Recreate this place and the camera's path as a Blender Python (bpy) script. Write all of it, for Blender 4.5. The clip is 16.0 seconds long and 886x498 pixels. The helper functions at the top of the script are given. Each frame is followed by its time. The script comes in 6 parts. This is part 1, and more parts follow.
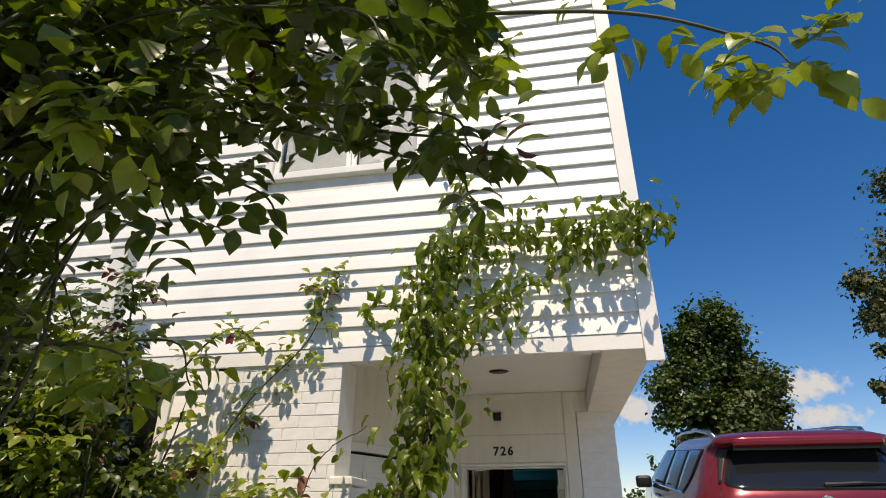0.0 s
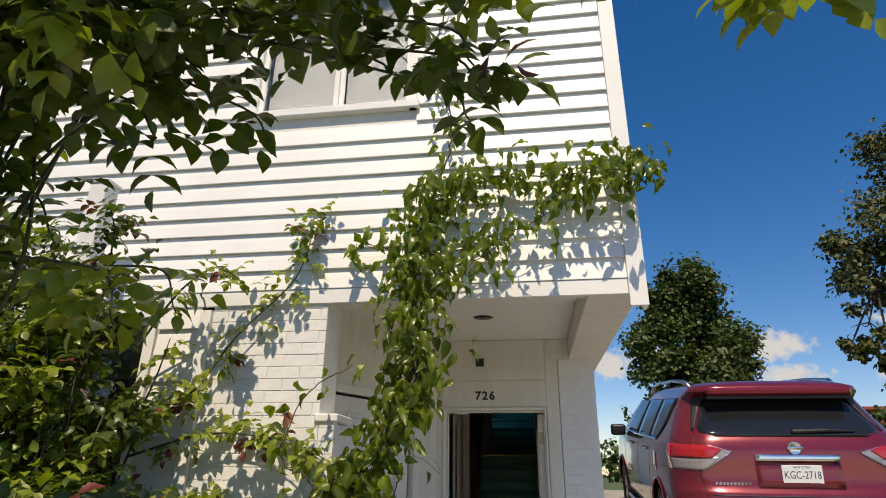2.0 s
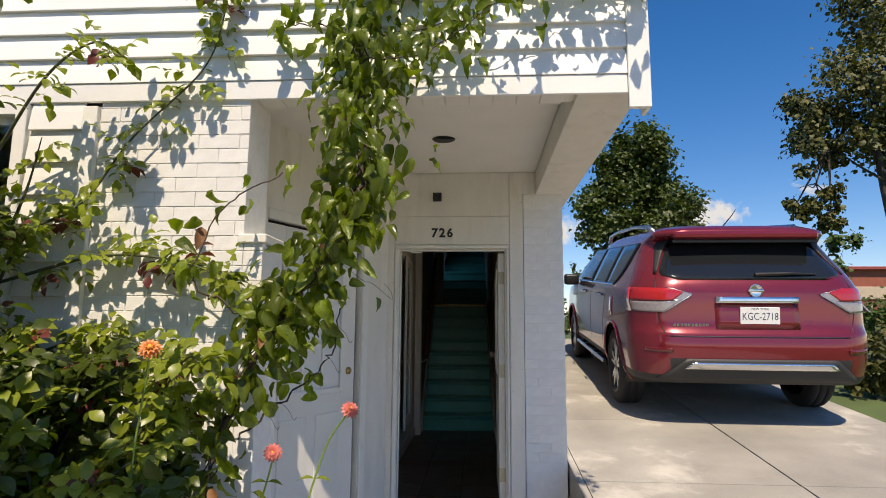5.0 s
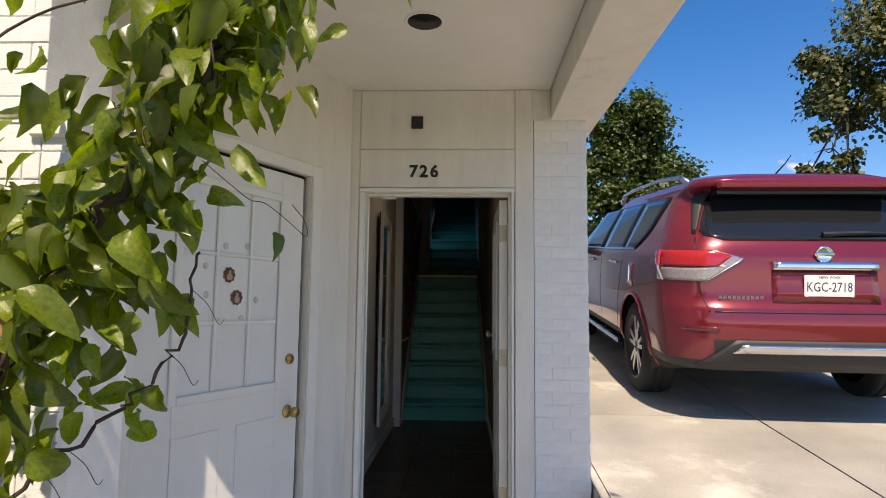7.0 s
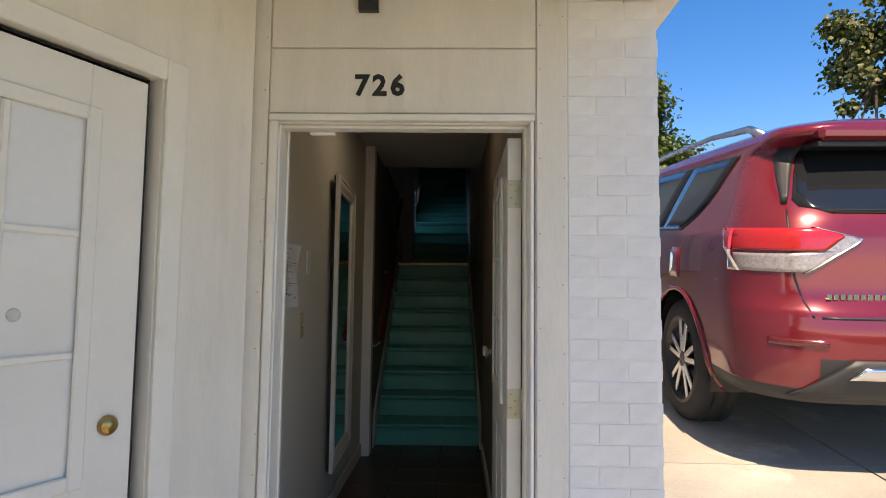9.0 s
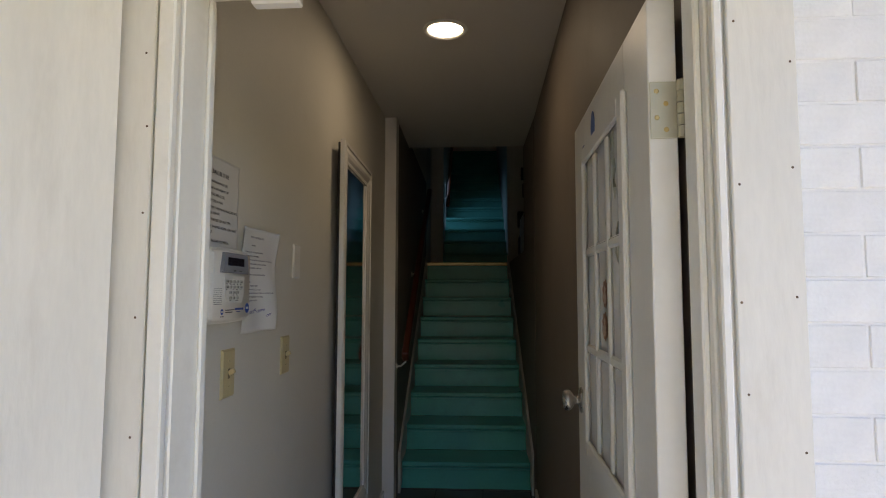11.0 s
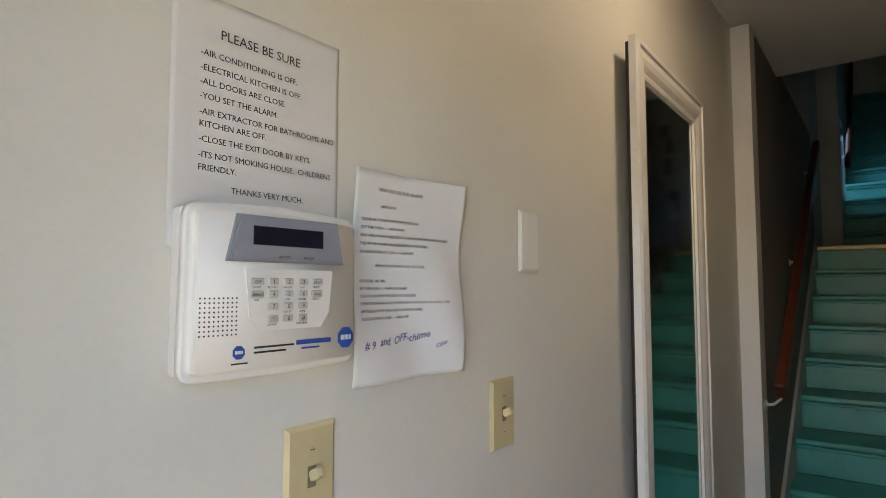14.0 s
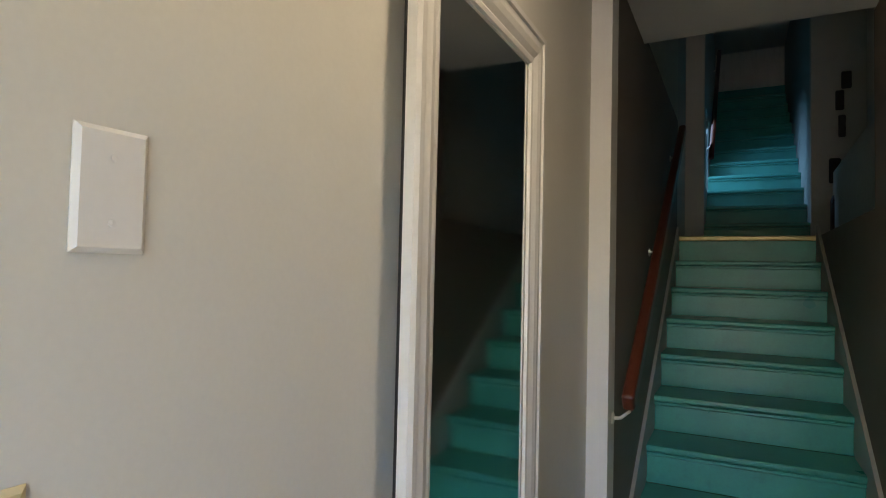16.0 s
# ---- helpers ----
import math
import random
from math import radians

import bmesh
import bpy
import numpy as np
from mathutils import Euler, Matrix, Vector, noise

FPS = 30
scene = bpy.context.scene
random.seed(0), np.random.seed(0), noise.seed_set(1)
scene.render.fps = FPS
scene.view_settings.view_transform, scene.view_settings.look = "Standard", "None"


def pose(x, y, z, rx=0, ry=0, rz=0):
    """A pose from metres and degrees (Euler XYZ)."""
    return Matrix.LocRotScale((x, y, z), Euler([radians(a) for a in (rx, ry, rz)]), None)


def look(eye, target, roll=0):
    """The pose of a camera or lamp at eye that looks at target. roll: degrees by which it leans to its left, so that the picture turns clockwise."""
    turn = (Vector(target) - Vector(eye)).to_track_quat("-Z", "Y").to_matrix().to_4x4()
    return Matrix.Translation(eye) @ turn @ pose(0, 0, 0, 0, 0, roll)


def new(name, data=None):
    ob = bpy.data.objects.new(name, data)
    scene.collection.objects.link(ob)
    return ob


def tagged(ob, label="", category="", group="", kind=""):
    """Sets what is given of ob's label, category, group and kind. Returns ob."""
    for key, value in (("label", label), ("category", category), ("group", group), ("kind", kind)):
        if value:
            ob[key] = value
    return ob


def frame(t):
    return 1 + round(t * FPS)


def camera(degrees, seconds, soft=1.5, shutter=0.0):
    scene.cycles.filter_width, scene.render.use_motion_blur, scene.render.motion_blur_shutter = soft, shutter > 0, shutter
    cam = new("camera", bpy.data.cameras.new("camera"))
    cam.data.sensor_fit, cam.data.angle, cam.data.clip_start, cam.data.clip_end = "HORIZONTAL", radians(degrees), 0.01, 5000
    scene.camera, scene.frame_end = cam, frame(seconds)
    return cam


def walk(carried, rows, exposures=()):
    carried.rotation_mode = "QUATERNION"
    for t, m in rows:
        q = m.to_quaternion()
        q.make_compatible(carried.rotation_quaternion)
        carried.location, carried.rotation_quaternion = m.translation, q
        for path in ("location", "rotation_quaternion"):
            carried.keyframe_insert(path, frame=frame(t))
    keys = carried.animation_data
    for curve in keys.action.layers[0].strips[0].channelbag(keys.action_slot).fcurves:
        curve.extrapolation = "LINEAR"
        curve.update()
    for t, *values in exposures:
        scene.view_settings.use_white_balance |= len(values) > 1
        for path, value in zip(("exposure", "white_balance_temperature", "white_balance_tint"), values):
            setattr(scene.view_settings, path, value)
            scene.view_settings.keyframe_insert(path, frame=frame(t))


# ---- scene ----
cam = camera(74.9, 16.0, soft=1.0)
EXPOSURE = [(0.0, -0.22, 8350, 12), (3.5, -0.27, 8350, 12), (4.2, -0.15, 8200, 12), (6.3, 0.2, 8250, 14), (8.7, 0.72, 9150, 15), (10.8, 1.3, 8900, 15), (11.5, 1.85, 8750, 15), (12.0, 2.55, 8700, 15), (12.5, 2.75, 8650, 15), (13.5, 2.82, 8650, 15), (14.5, 2.62, 8650, 15), (15.3, 2.65, 8350, 13), (16.0, 3.2, 8000, 11)]
PATH = [
    (0, (0.714, -4.723, 1.355), (0.39, -2.949, 2.22), 0.1),
    (0.5, (0.719, -4.72, 1.341), (0.416, -2.945, 2.21), 0.3),
    (1, (0.715, -4.706, 1.327), (0.42, -2.922, 2.182), 0.4),
    (1.5, (0.682, -4.689, 1.309), (0.405, -2.882, 2.119), 0.6),
    (2, (0.681, -4.675, 1.3), (0.405, -2.832, 2.026), 0.6),
    (2.5, (0.671, -4.668, 1.282), (0.407, -2.793, 1.928), 0.6),
    (3, (0.627, -4.648, 1.253), (0.387, -2.745, 1.82), 0.5),
    (3.5, (0.593, -4.636, 1.225), (0.38, -2.706, 1.703), 0.5),
    (4, (0.572, -4.536, 1.203), (0.41, -2.581, 1.596), 0.4),
    (4.2, (0.586, -4.447, 1.212), (0.433, -2.484, 1.567), 0.4),
    (6.5, (0.575, -3.287, 1.146), (0.493, -1.302, 1.377), 0.4),
    (7, (0.557, -2.982, 1.185), (0.475, -0.993, 1.377), 0.6),
    (7.5, (0.569, -2.658, 1.206), (0.526, -0.666, 1.381), 0.6),
    (8, (0.66, -2.317, 1.234), (0.621, -0.324, 1.399), 0.4),
    (8.5, (0.621, -2.013, 1.228), (0.578, -0.019, 1.379), 0.5),
    (8.7, (0.6, -1.896, 1.239), (0.555, 0.098, 1.386), 0.6),
    (10.8, (0.468, -0.891, 1.281), (0.353, 1.099, 1.446), 0.1),
    (11, (0.475, -0.807, 1.283), (0.329, 1.182, 1.436), 0.1),
    (11.5, (0.524, -0.557, 1.3), (0.238, 1.417, 1.451), -0.1),
    (12, (0.524, -0.4, 1.305), (-0.023, 1.517, 1.464), -0.1),
    (12.5, (0.439, -0.211, 1.297), (-0.256, 1.658, 1.454), 0.3),
    (13, (0.395, -0.072, 1.293), (-0.414, 1.751, 1.436), 0.6),
    (13.5, (0.415, 0.083, 1.304), (-0.579, 1.813, 1.443), 0.1),
    (14, (0.393, 0.148, 1.304), (-0.859, 1.702, 1.435), 0.0),
    (14.5, (0.343, 0.258, 1.295), (-1.01, 1.724, 1.425), 0.1),
    (15, (0.325, 0.378, 1.298), (-0.992, 1.88, 1.391), 0.6),
    (15.5, (0.318, 0.567, 1.297), (-0.833, 2.201, 1.367), 1.2),
    (16, (0.35, 0.771, 1.324), (-0.6, 2.53, 1.397), 1.3),
]
walk(cam, [(t, look(eye, target, roll)) for t, eye, target, roll in PATH], EXPOSURE)
# ---------- light ----------
world = bpy.data.worlds.new("sky")
scene.world = world
world.use_nodes = True
SUN = Vector((0.06, -1.0, 1.5)).normalized()      # towards the sun
EL, AZ = math.asin(SUN.z), math.atan2(SUN.x, SUN.y)


def build_world():
    nt = world.node_tree
    nt.nodes.clear()
    out = nt.nodes.new("ShaderNodeOutputWorld")
    bg = nt.nodes.new("ShaderNodeBackground")
    sky = nt.nodes.new("ShaderNodeTexSky")
    sky.sky_type = "NISHITA"
    sky.sun_disc = False
    sky.sun_elevation, sky.sun_rotation = EL, AZ
    sky.altitude, sky.air_density, sky.dust_density, sky.ozone_density = 300, 1.0, 0.3, 3.0
    hue = nt.nodes.new("ShaderNodeHueSaturation")
    hue.inputs["Saturation"].default_value = 1.36
    tint = nt.nodes.new("ShaderNodeVectorMath")
    tint.operation = "MULTIPLY"
    tint.inputs[1].default_value = (1.12, 1.08, 1.2)
    nt.links.new(sky.outputs[0], tint.inputs[0])
    nt.links.new(tint.outputs[0], hue.inputs["Color"])
    # small fair-weather clouds low over the horizon, in front of and all round the view
    tc, sep = nt.nodes.new("ShaderNodeTexCoord"), nt.nodes.new("ShaderNodeSeparateXYZ")
    nt.links.new(tc.outputs["Generated"], sep.inputs[0])
    mp = nt.nodes.new("ShaderNodeMapping")
    mp.inputs["Scale"].default_value = (9.0, 9.0, 26.0)
    mp.inputs["Location"].default_value = (0.4, 0.0, 0.35)
    nt.links.new(tc.outputs["Generated"], mp.inputs["Vector"])
    no = nt.nodes.new("ShaderNodeTexNoise")
    no.inputs["Scale"].default_value, no.inputs["Detail"].default_value, no.inputs["Roughness"].default_value = 1.0, 6, 0.5
    nt.links.new(mp.outputs[0], no.inputs["Vector"])
    th = nt.nodes.new("ShaderNodeMapRange")
    th.inputs["From Min"].default_value, th.inputs["From Max"].default_value = 0.64, 0.72
    nt.links.new(no.outputs["Fac"], th.inputs["Value"])
    band = nt.nodes.new("ShaderNodeMapRange")
    band.inputs["From Min"].default_value, band.inputs["From Max"].default_value = 0.30, 0.22
    nt.links.new(sep.outputs["Z"], band.inputs["Value"])
    mu = nt.nodes.new("ShaderNodeMath")
    mu.operation = "MULTIPLY"
    nt.links.new(th.outputs[0], mu.inputs[0])
    nt.links.new(band.outputs[0], mu.inputs[1])
    # four cumulus puffs standing over the driveway end: (bearing, height, half width, half height) in degrees
    total = mu.outputs[0]
    for az, el, w, h in ((21.5, 10.6, 4.2, 1.7), (22.2, 8.0, 4.0, 1.3), (7.8, 9.7, 3.4, 1.9), (29.1, 7.6, 1.3, 0.7)):
        c = Vector((math.sin(radians(az)) * math.cos(radians(el)), math.cos(radians(az)) * math.cos(radians(el)), math.sin(radians(el))))
        ma = nt.nodes.new("ShaderNodeMapping")
        ma.vector_type = "TEXTURE"
        ma.inputs["Location"].default_value = c
        ma.inputs["Scale"].default_value = (radians(w), radians(w), radians(h))
        nt.links.new(tc.outputs["Generated"], ma.inputs["Vector"])
        ln = nt.nodes.new("ShaderNodeVectorMath")
        ln.operation = "LENGTH"
        nt.links.new(ma.outputs[0], ln.inputs[0])
        nz = nt.nodes.new("ShaderNodeTexNoise")
        nz.inputs["Scale"].default_value, nz.inputs["Detail"].default_value, nz.inputs["Roughness"].default_value = 55, 5, 0.6
        nt.links.new(tc.outputs["Generated"], nz.inputs["Vector"])
        ad = nt.nodes.new("ShaderNodeMath")
        ad.operation = "MULTIPLY_ADD"
        ad.inputs[1].default_value = 1.6
        nt.links.new(nz.outputs["Fac"], ad.inputs[0])
        nt.links.new(ln.outputs["Value"], ad.inputs[2])
        rg = nt.nodes.new("ShaderNodeMapRange")
        rg.inputs["From Min"].default_value, rg.inputs["From Max"].default_value = 1.6, 1.15
        nt.links.new(ad.outputs[0], rg.inputs["Value"])
        sm = nt.nodes.new("ShaderNodeMath")
        sm.operation = "MAXIMUM"
        nt.links.new(total, sm.inputs[0])
        nt.links.new(rg.outputs[0], sm.inputs[1])
        total = sm.outputs[0]
    mx = nt.nodes.new("ShaderNodeMix")
    mx.data_type = "RGBA"
    nt.links.new(total, mx.inputs["Factor"])
    nt.links.new(hue.outputs[0], mx.inputs["A"])
    mx.inputs["B"].default_value = (5.0, 5.5, 6.3, 1)
    nt.links.new(mx.outputs["Result"], bg.inputs["Color"])
    bg.inputs["Strength"].default_value = 0.14
    nt.links.new(bg.outputs[0], out.inputs["Surface"])


build_world()
sun = new("sun", bpy.data.lights.new("sun", "SUN"))
sun.data.energy, sun.data.angle, sun.data.color = 4.9, radians(0.55), (1.0, 0.95, 0.87)
sun.matrix_world = look(SUN * 50, (0, 0, 0))

# ---------- materials ----------
MATS = {}


def mat(name, color, rough=0.6, var=0.12, scale=6.0, fine=60.0, bump=0.15, metal=0.0, spec=0.5, stain=None, amount=0.35,
        stain_scale=2.0, each=0.0, sheen=0.0, coat=0.0, through_light=0.0, stretch=(1, 1, 1)):
    """A painted or natural surface: coarse and fine variation, stains and relief at real size."""
    if name in MATS:
        return MATS[name]
    m = bpy.data.materials.new(name)
    m.use_nodes = True
    nt = m.node_tree
    b = nt.nodes["Principled BSDF"]
    N, L = nt.nodes.new, nt.links.new
    tc = N("ShaderNodeTexCoord")
    mp = N("ShaderNodeMapping")
    mp.inputs["Scale"].default_value = stretch
    L(tc.outputs["Object"], mp.inputs["Vector"])
    n1, n2 = N("ShaderNodeTexNoise"), N("ShaderNodeTexNoise")
    n1.inputs["Scale"].default_value, n1.inputs["Detail"].default_value = scale, 4
    n2.inputs["Scale"].default_value, n2.inputs["Detail"].default_value = fine, 3
    for n in (n1, n2):
        L(mp.outputs[0], n.inputs["Vector"])
    add = N("ShaderNodeMath")
    add.operation = "MULTIPLY_ADD"
    L(n2.outputs["Fac"], add.inputs[0])
    add.inputs[1].default_value = 0.45
    L(n1.outputs["Fac"], add.inputs[2])
    rng = N("ShaderNodeMapRange")
    rng.inputs["From Min"].default_value, rng.inputs["From Max"].default_value = 0.45, 1.0
    rng.inputs["To Min"].default_value, rng.inputs["To Max"].default_value = 1 - var, 1 + var
    L(add.outputs[0], rng.inputs["Value"])
    mul = N("ShaderNodeVectorMath")
    mul.operation = "SCALE"
    mul.inputs[0].default_value = color
    L(rng.outputs[0], mul.inputs["Scale"])
    col = mul.outputs[0]
    if each:
        info = N("ShaderNodeObjectInfo")
        r2 = N("ShaderNodeMapRange")
        r2.inputs["To Min"].default_value, r2.inputs["To Max"].default_value = 1 - each, 1 + each
        L(info.outputs["Random"], r2.inputs["Value"])
        m2 = N("ShaderNodeVectorMath")
        m2.operation = "SCALE"
        L(col, m2.inputs[0])
        L(r2.outputs[0], m2.inputs["Scale"])
        col = m2.outputs[0]
    if stain:
        n3 = N("ShaderNodeTexNoise")
        n3.inputs["Scale"].default_value, n3.inputs["Detail"].default_value, n3.inputs["Roughness"].default_value = stain_scale, 8, 0.65
        L(mp.outputs[0], n3.inputs["Vector"])
        ramp = N("ShaderNodeMapRange")
        ramp.inputs["From Min"].default_value, ramp.inputs["From Max"].default_value = 0.56, 0.74
        ramp.inputs["To Max"].default_value = amount
        L(n3.outputs["Fac"], ramp.inputs["Value"])
        mix = N("ShaderNodeMix")
        mix.data_type = "RGBA"
        L(ramp.outputs[0], mix.inputs["Factor"])
        L(col, mix.inputs["A"])
        mix.inputs["B"].default_value = (*stain, 1)
        col = mix.outputs["Result"]
    L(col, b.inputs["Base Color"])
    rr = N("ShaderNodeMapRange")
    rr.inputs["To Min"].default_value, rr.inputs["To Max"].default_value = max(0.02, rough - 0.1), min(1, rough + 0.1)
    L(n1.outputs["Fac"], rr.inputs["Value"])
    L(rr.outputs[0], b.inputs["Roughness"])
    b.inputs["Metallic"].default_value = metal
    b.inputs["Specular IOR Level"].default_value = spec
    b.inputs["Coat Weight"].default_value = coat
    b.inputs["Coat Roughness"].default_value = 0.04
    if bump:
        bp = N("ShaderNodeBump")
        bp.inputs["Strength"].default_value, bp.inputs["Distance"].default_value = bump, 0.004
        L(add.outputs[0], bp.inputs["Height"])
        L(bp.outputs[0], b.inputs["Normal"])
    if through_light:
        tr = N("ShaderNodeBsdfTranslucent")
        sc2 = N("ShaderNodeVectorMath")
        sc2.operation = "MULTIPLY"
        L(col, sc2.inputs[0])
        sc2.inputs[1].default_value = (1.5, 1.7, 0.5)
        L(sc2.outputs[0], tr.inputs["Color"])
        ms = N("ShaderNodeMixShader")
        ms.inputs[0].default_value = through_light
        L(b.outputs[0], ms.inputs[1])
        L(tr.outputs[0], ms.inputs[2])
        L(ms.outputs[0], nt.nodes["Material Output"].inputs["Surface"])
    MATS[name] = m
    return m


def glass(name, tint=(0.9, 0.95, 0.95), rough=0.0):
    if name in MATS:
        return MATS[name]
    m = bpy.data.materials.new(name)
    m.use_nodes = True
    b = m.node_tree.nodes["Principled BSDF"]
    b.inputs["Base Color"].default_value = (*tint, 1)
    b.inputs["Transmission Weight"].default_value = 1.0
    b.inputs["Roughness"].default_value = rough
    b.inputs["IOR"].default_value = 1.45
    MATS[name] = m
    return m


def glow(name, color, strength):
    if name in MATS:
        return MATS[name]
    m = bpy.data.materials.new(name)
    m.use_nodes = True
    b = m.node_tree.nodes["Principled BSDF"]
    b.inputs["Base Color"].default_value = (*color, 1)
    b.inputs["Emission Color"].default_value = (*color, 1)
    b.inputs["Emission Strength"].default_value = strength
    MATS[name] = m
    return m


WHITE_SIDING = mat("white_vinyl_siding", (0.82, 0.81, 0.78), 0.5, 0.05, 3, 90, 0.1, stain=(0.55, 0.53, 0.48), amount=0.18, each=0.02)
WHITE_BRICK = mat("white_painted_brick", (0.78, 0.77, 0.75), 0.7, 0.06, 18, 150, 0.6, stain=(0.5, 0.49, 0.47), amount=0.25, stain_scale=9, each=0.03)
BRICK_JOINT = mat("white_painted_mortar", (0.8, 0.79, 0.77), 0.8, 0.06, 20, 150, 0.6)
CREAM = mat("cream_painted_wood", (0.74, 0.71, 0.64), 0.55, 0.07, 9, 110, 0.3, stain=(0.45, 0.4, 0.33), amount=0.42, stain_scale=6, stretch=(1, 1, 0.22))
TRIM = mat("white_painted_trim", (0.78, 0.76, 0.7), 0.45, 0.04, 6, 90, 0.12, stain=(0.5, 0.44, 0.36), amount=0.22, stain_scale=7)
SOFFIT = mat("cream_soffit", (0.76, 0.74, 0.69), 0.6, 0.04, 4, 60, 0.08)
HALL_LIGHT = mat("warm_white_wall_paint", (0.665, 0.64, 0.565), 0.6, 0.04, 3, 120, 0.15, stain=(0.5, 0.47, 0.40), amount=0.22, stain_scale=3)
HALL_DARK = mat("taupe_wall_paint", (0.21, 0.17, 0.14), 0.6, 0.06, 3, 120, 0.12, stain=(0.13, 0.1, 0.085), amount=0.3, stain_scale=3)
CEIL = mat("flat_ceiling_paint", (0.62, 0.6, 0.56), 0.8, 0.03, 3, 100, 0.1)
TEAL = mat("teal_floor_enamel", (0.03, 0.35, 0.31), 0.32, 0.12, 5, 70, 0.12, stain=(0.02, 0.17, 0.16), amount=0.4, stain_scale=6)
SKIRT = mat("grey_white_skirt_paint", (0.5, 0.49, 0.46), 0.5, 0.06, 6, 90, 0.1)
DARK_TILE = mat("dark_floor_tile", (0.05, 0.035, 0.028), 0.35, 0.25, 8, 60, 0.15, each=0.15)
GROUT = mat("dark_grout", (0.04, 0.036, 0.03), 0.9)
CONCRETE = mat("weathered_concrete", (0.34, 0.32, 0.285), 0.85, 0.24, 1.6, 95, 0.8, stain=(0.68, 0.64, 0.57), amount=0.85, stain_scale=1.5, each=0.04)
EARTH = mat("dry_garden_soil", (0.13, 0.1, 0.075), 0.95, 0.3, 3, 50, 0.9)
LAWN = mat("mown_lawn", (0.075, 0.11, 0.035), 0.95, 0.35, 1.5, 60, 0.9)
ASPHALT = mat("worn_asphalt", (0.06, 0.06, 0.06), 0.9, 0.2, 2, 120, 0.6)
BLACK = mat("black_plastic", (0.012, 0.012, 0.013), 0.4, 0.1, 10, 80, 0.05)
BRASS = mat("worn_brass", (0.5, 0.34, 0.13), 0.3, 0.2, 20, 120, 0.1, metal=1.0)
TINTED = mat("dark_tinted_glass", (0.012, 0.014, 0.016), 0.05, 0.1, 2, 20, 0.0, spec=0.6)
NICKEL = mat("brushed_nickel", (0.55, 0.53, 0.5), 0.28, 0.1, 20, 120, 0.08, metal=1.0)


# ---------- building helpers ----------
def link(name, bm, material, parent=None, smooth=False, label="", m=None):
    me = bpy.data.meshes.new(name)
    if smooth:
        for f in bm.faces:
            f.smooth = True
    bm.to_mesh(me)
    bm.free()
    for k in (material if isinstance(material, (list, tuple)) else [material]):
        me.materials.append(k)
    ob = new(name, me)
    if parent is not None:
        ob.parent = parent
    if m is not None:
        ob.matrix_basis = m
    if label:
        ob["label"] = label
    return ob


def part(name, bm, material, parent, label="", smooth=False, m=None):
    """One mesh object under a thing or a part."""
    return link(name, bm, material, parent, smooth, label, m)


def box(bm, x0, x1, y0, y1, z0, z1, bevel=0.0, seg=1, m=None):
    r = bmesh.ops.create_cube(bm, size=1)
    vs = r["verts"]
    for v in vs:
        v.co = Vector((x0 + (v.co.x + .5) * (x1 - x0), y0 + (v.co.y + .5) * (y1 - y0), z0 + (v.co.z + .5) * (z1 - z0)))
    if bevel:
        es = list({e for v in vs for e in v.link_edges})
        g = bmesh.ops.bevel(bm, geom=es, offset=bevel, segments=seg, affect="EDGES", profile=0.5)
        vs = list({v for f in g["faces"] for v in f.verts} | {v for v in vs if v.is_valid})
    if m is not None:
        bmesh.ops.transform(bm, matrix=m, verts=[v for v in vs if v.is_valid])
    return vs


def B(x0, x1, y0, y1, z0, z1, bevel=0.0, seg=1):
    bm = bmesh.new()
    box(bm, x0, x1, y0, y1, z0, z1, bevel, seg)
    return bm


def boxes(*rows, bevel=0.0):
    bm = bmesh.new()
    for r in rows:
        box(bm, *r, bevel=bevel)
    return bm


def prism(bm, pts, axis, a, b):
    """A polygon of 2D points pushed along an axis from a to b."""
    def put(p, w):
        return {"x": (w, p[0], p[1]), "y": (p[0], w, p[1]), "z": (p[0], p[1], w)}[axis]
    lo = [bm.verts.new(put(p, a)) for p in pts]
    hi = [bm.verts.new(put(p, b)) for p in pts]
    n = len(pts)
    bm.faces.new(lo)
    bm.faces.new(hi[::-1])
    for i in range(n):
        bm.faces.new((lo[i], hi[i], hi[(i + 1) % n], lo[(i + 1) % n]))
    bmesh.ops.recalc_face_normals(bm, faces=bm.faces)


def lathe(bm, prof, steps=24, m=None, caps=True):
    """A profile of (radius, height) turned about z."""
    rings = []
    for r, z in prof:
        rings.append([bm.verts.new((r * math.cos(2 * math.pi * i / steps), r * math.sin(2 * math.pi * i / steps), z)) for i in range(steps)])
    for a, b in zip(rings, rings[1:]):
        for i in range(steps):
            bm.faces.new((a[i], a[(i + 1) % steps], b[(i + 1) % steps], b[i]))
    if caps and prof[0][0] > 1e-4:
        bm.faces.new(rings[0][::-1])
    if caps and prof[-1][0] > 1e-4:
        bm.faces.new(rings[-1])
    vs = [v for r in rings for v in r]
    if m is not None:
        bmesh.ops.transform(bm, matrix=m, verts=vs)
    return vs


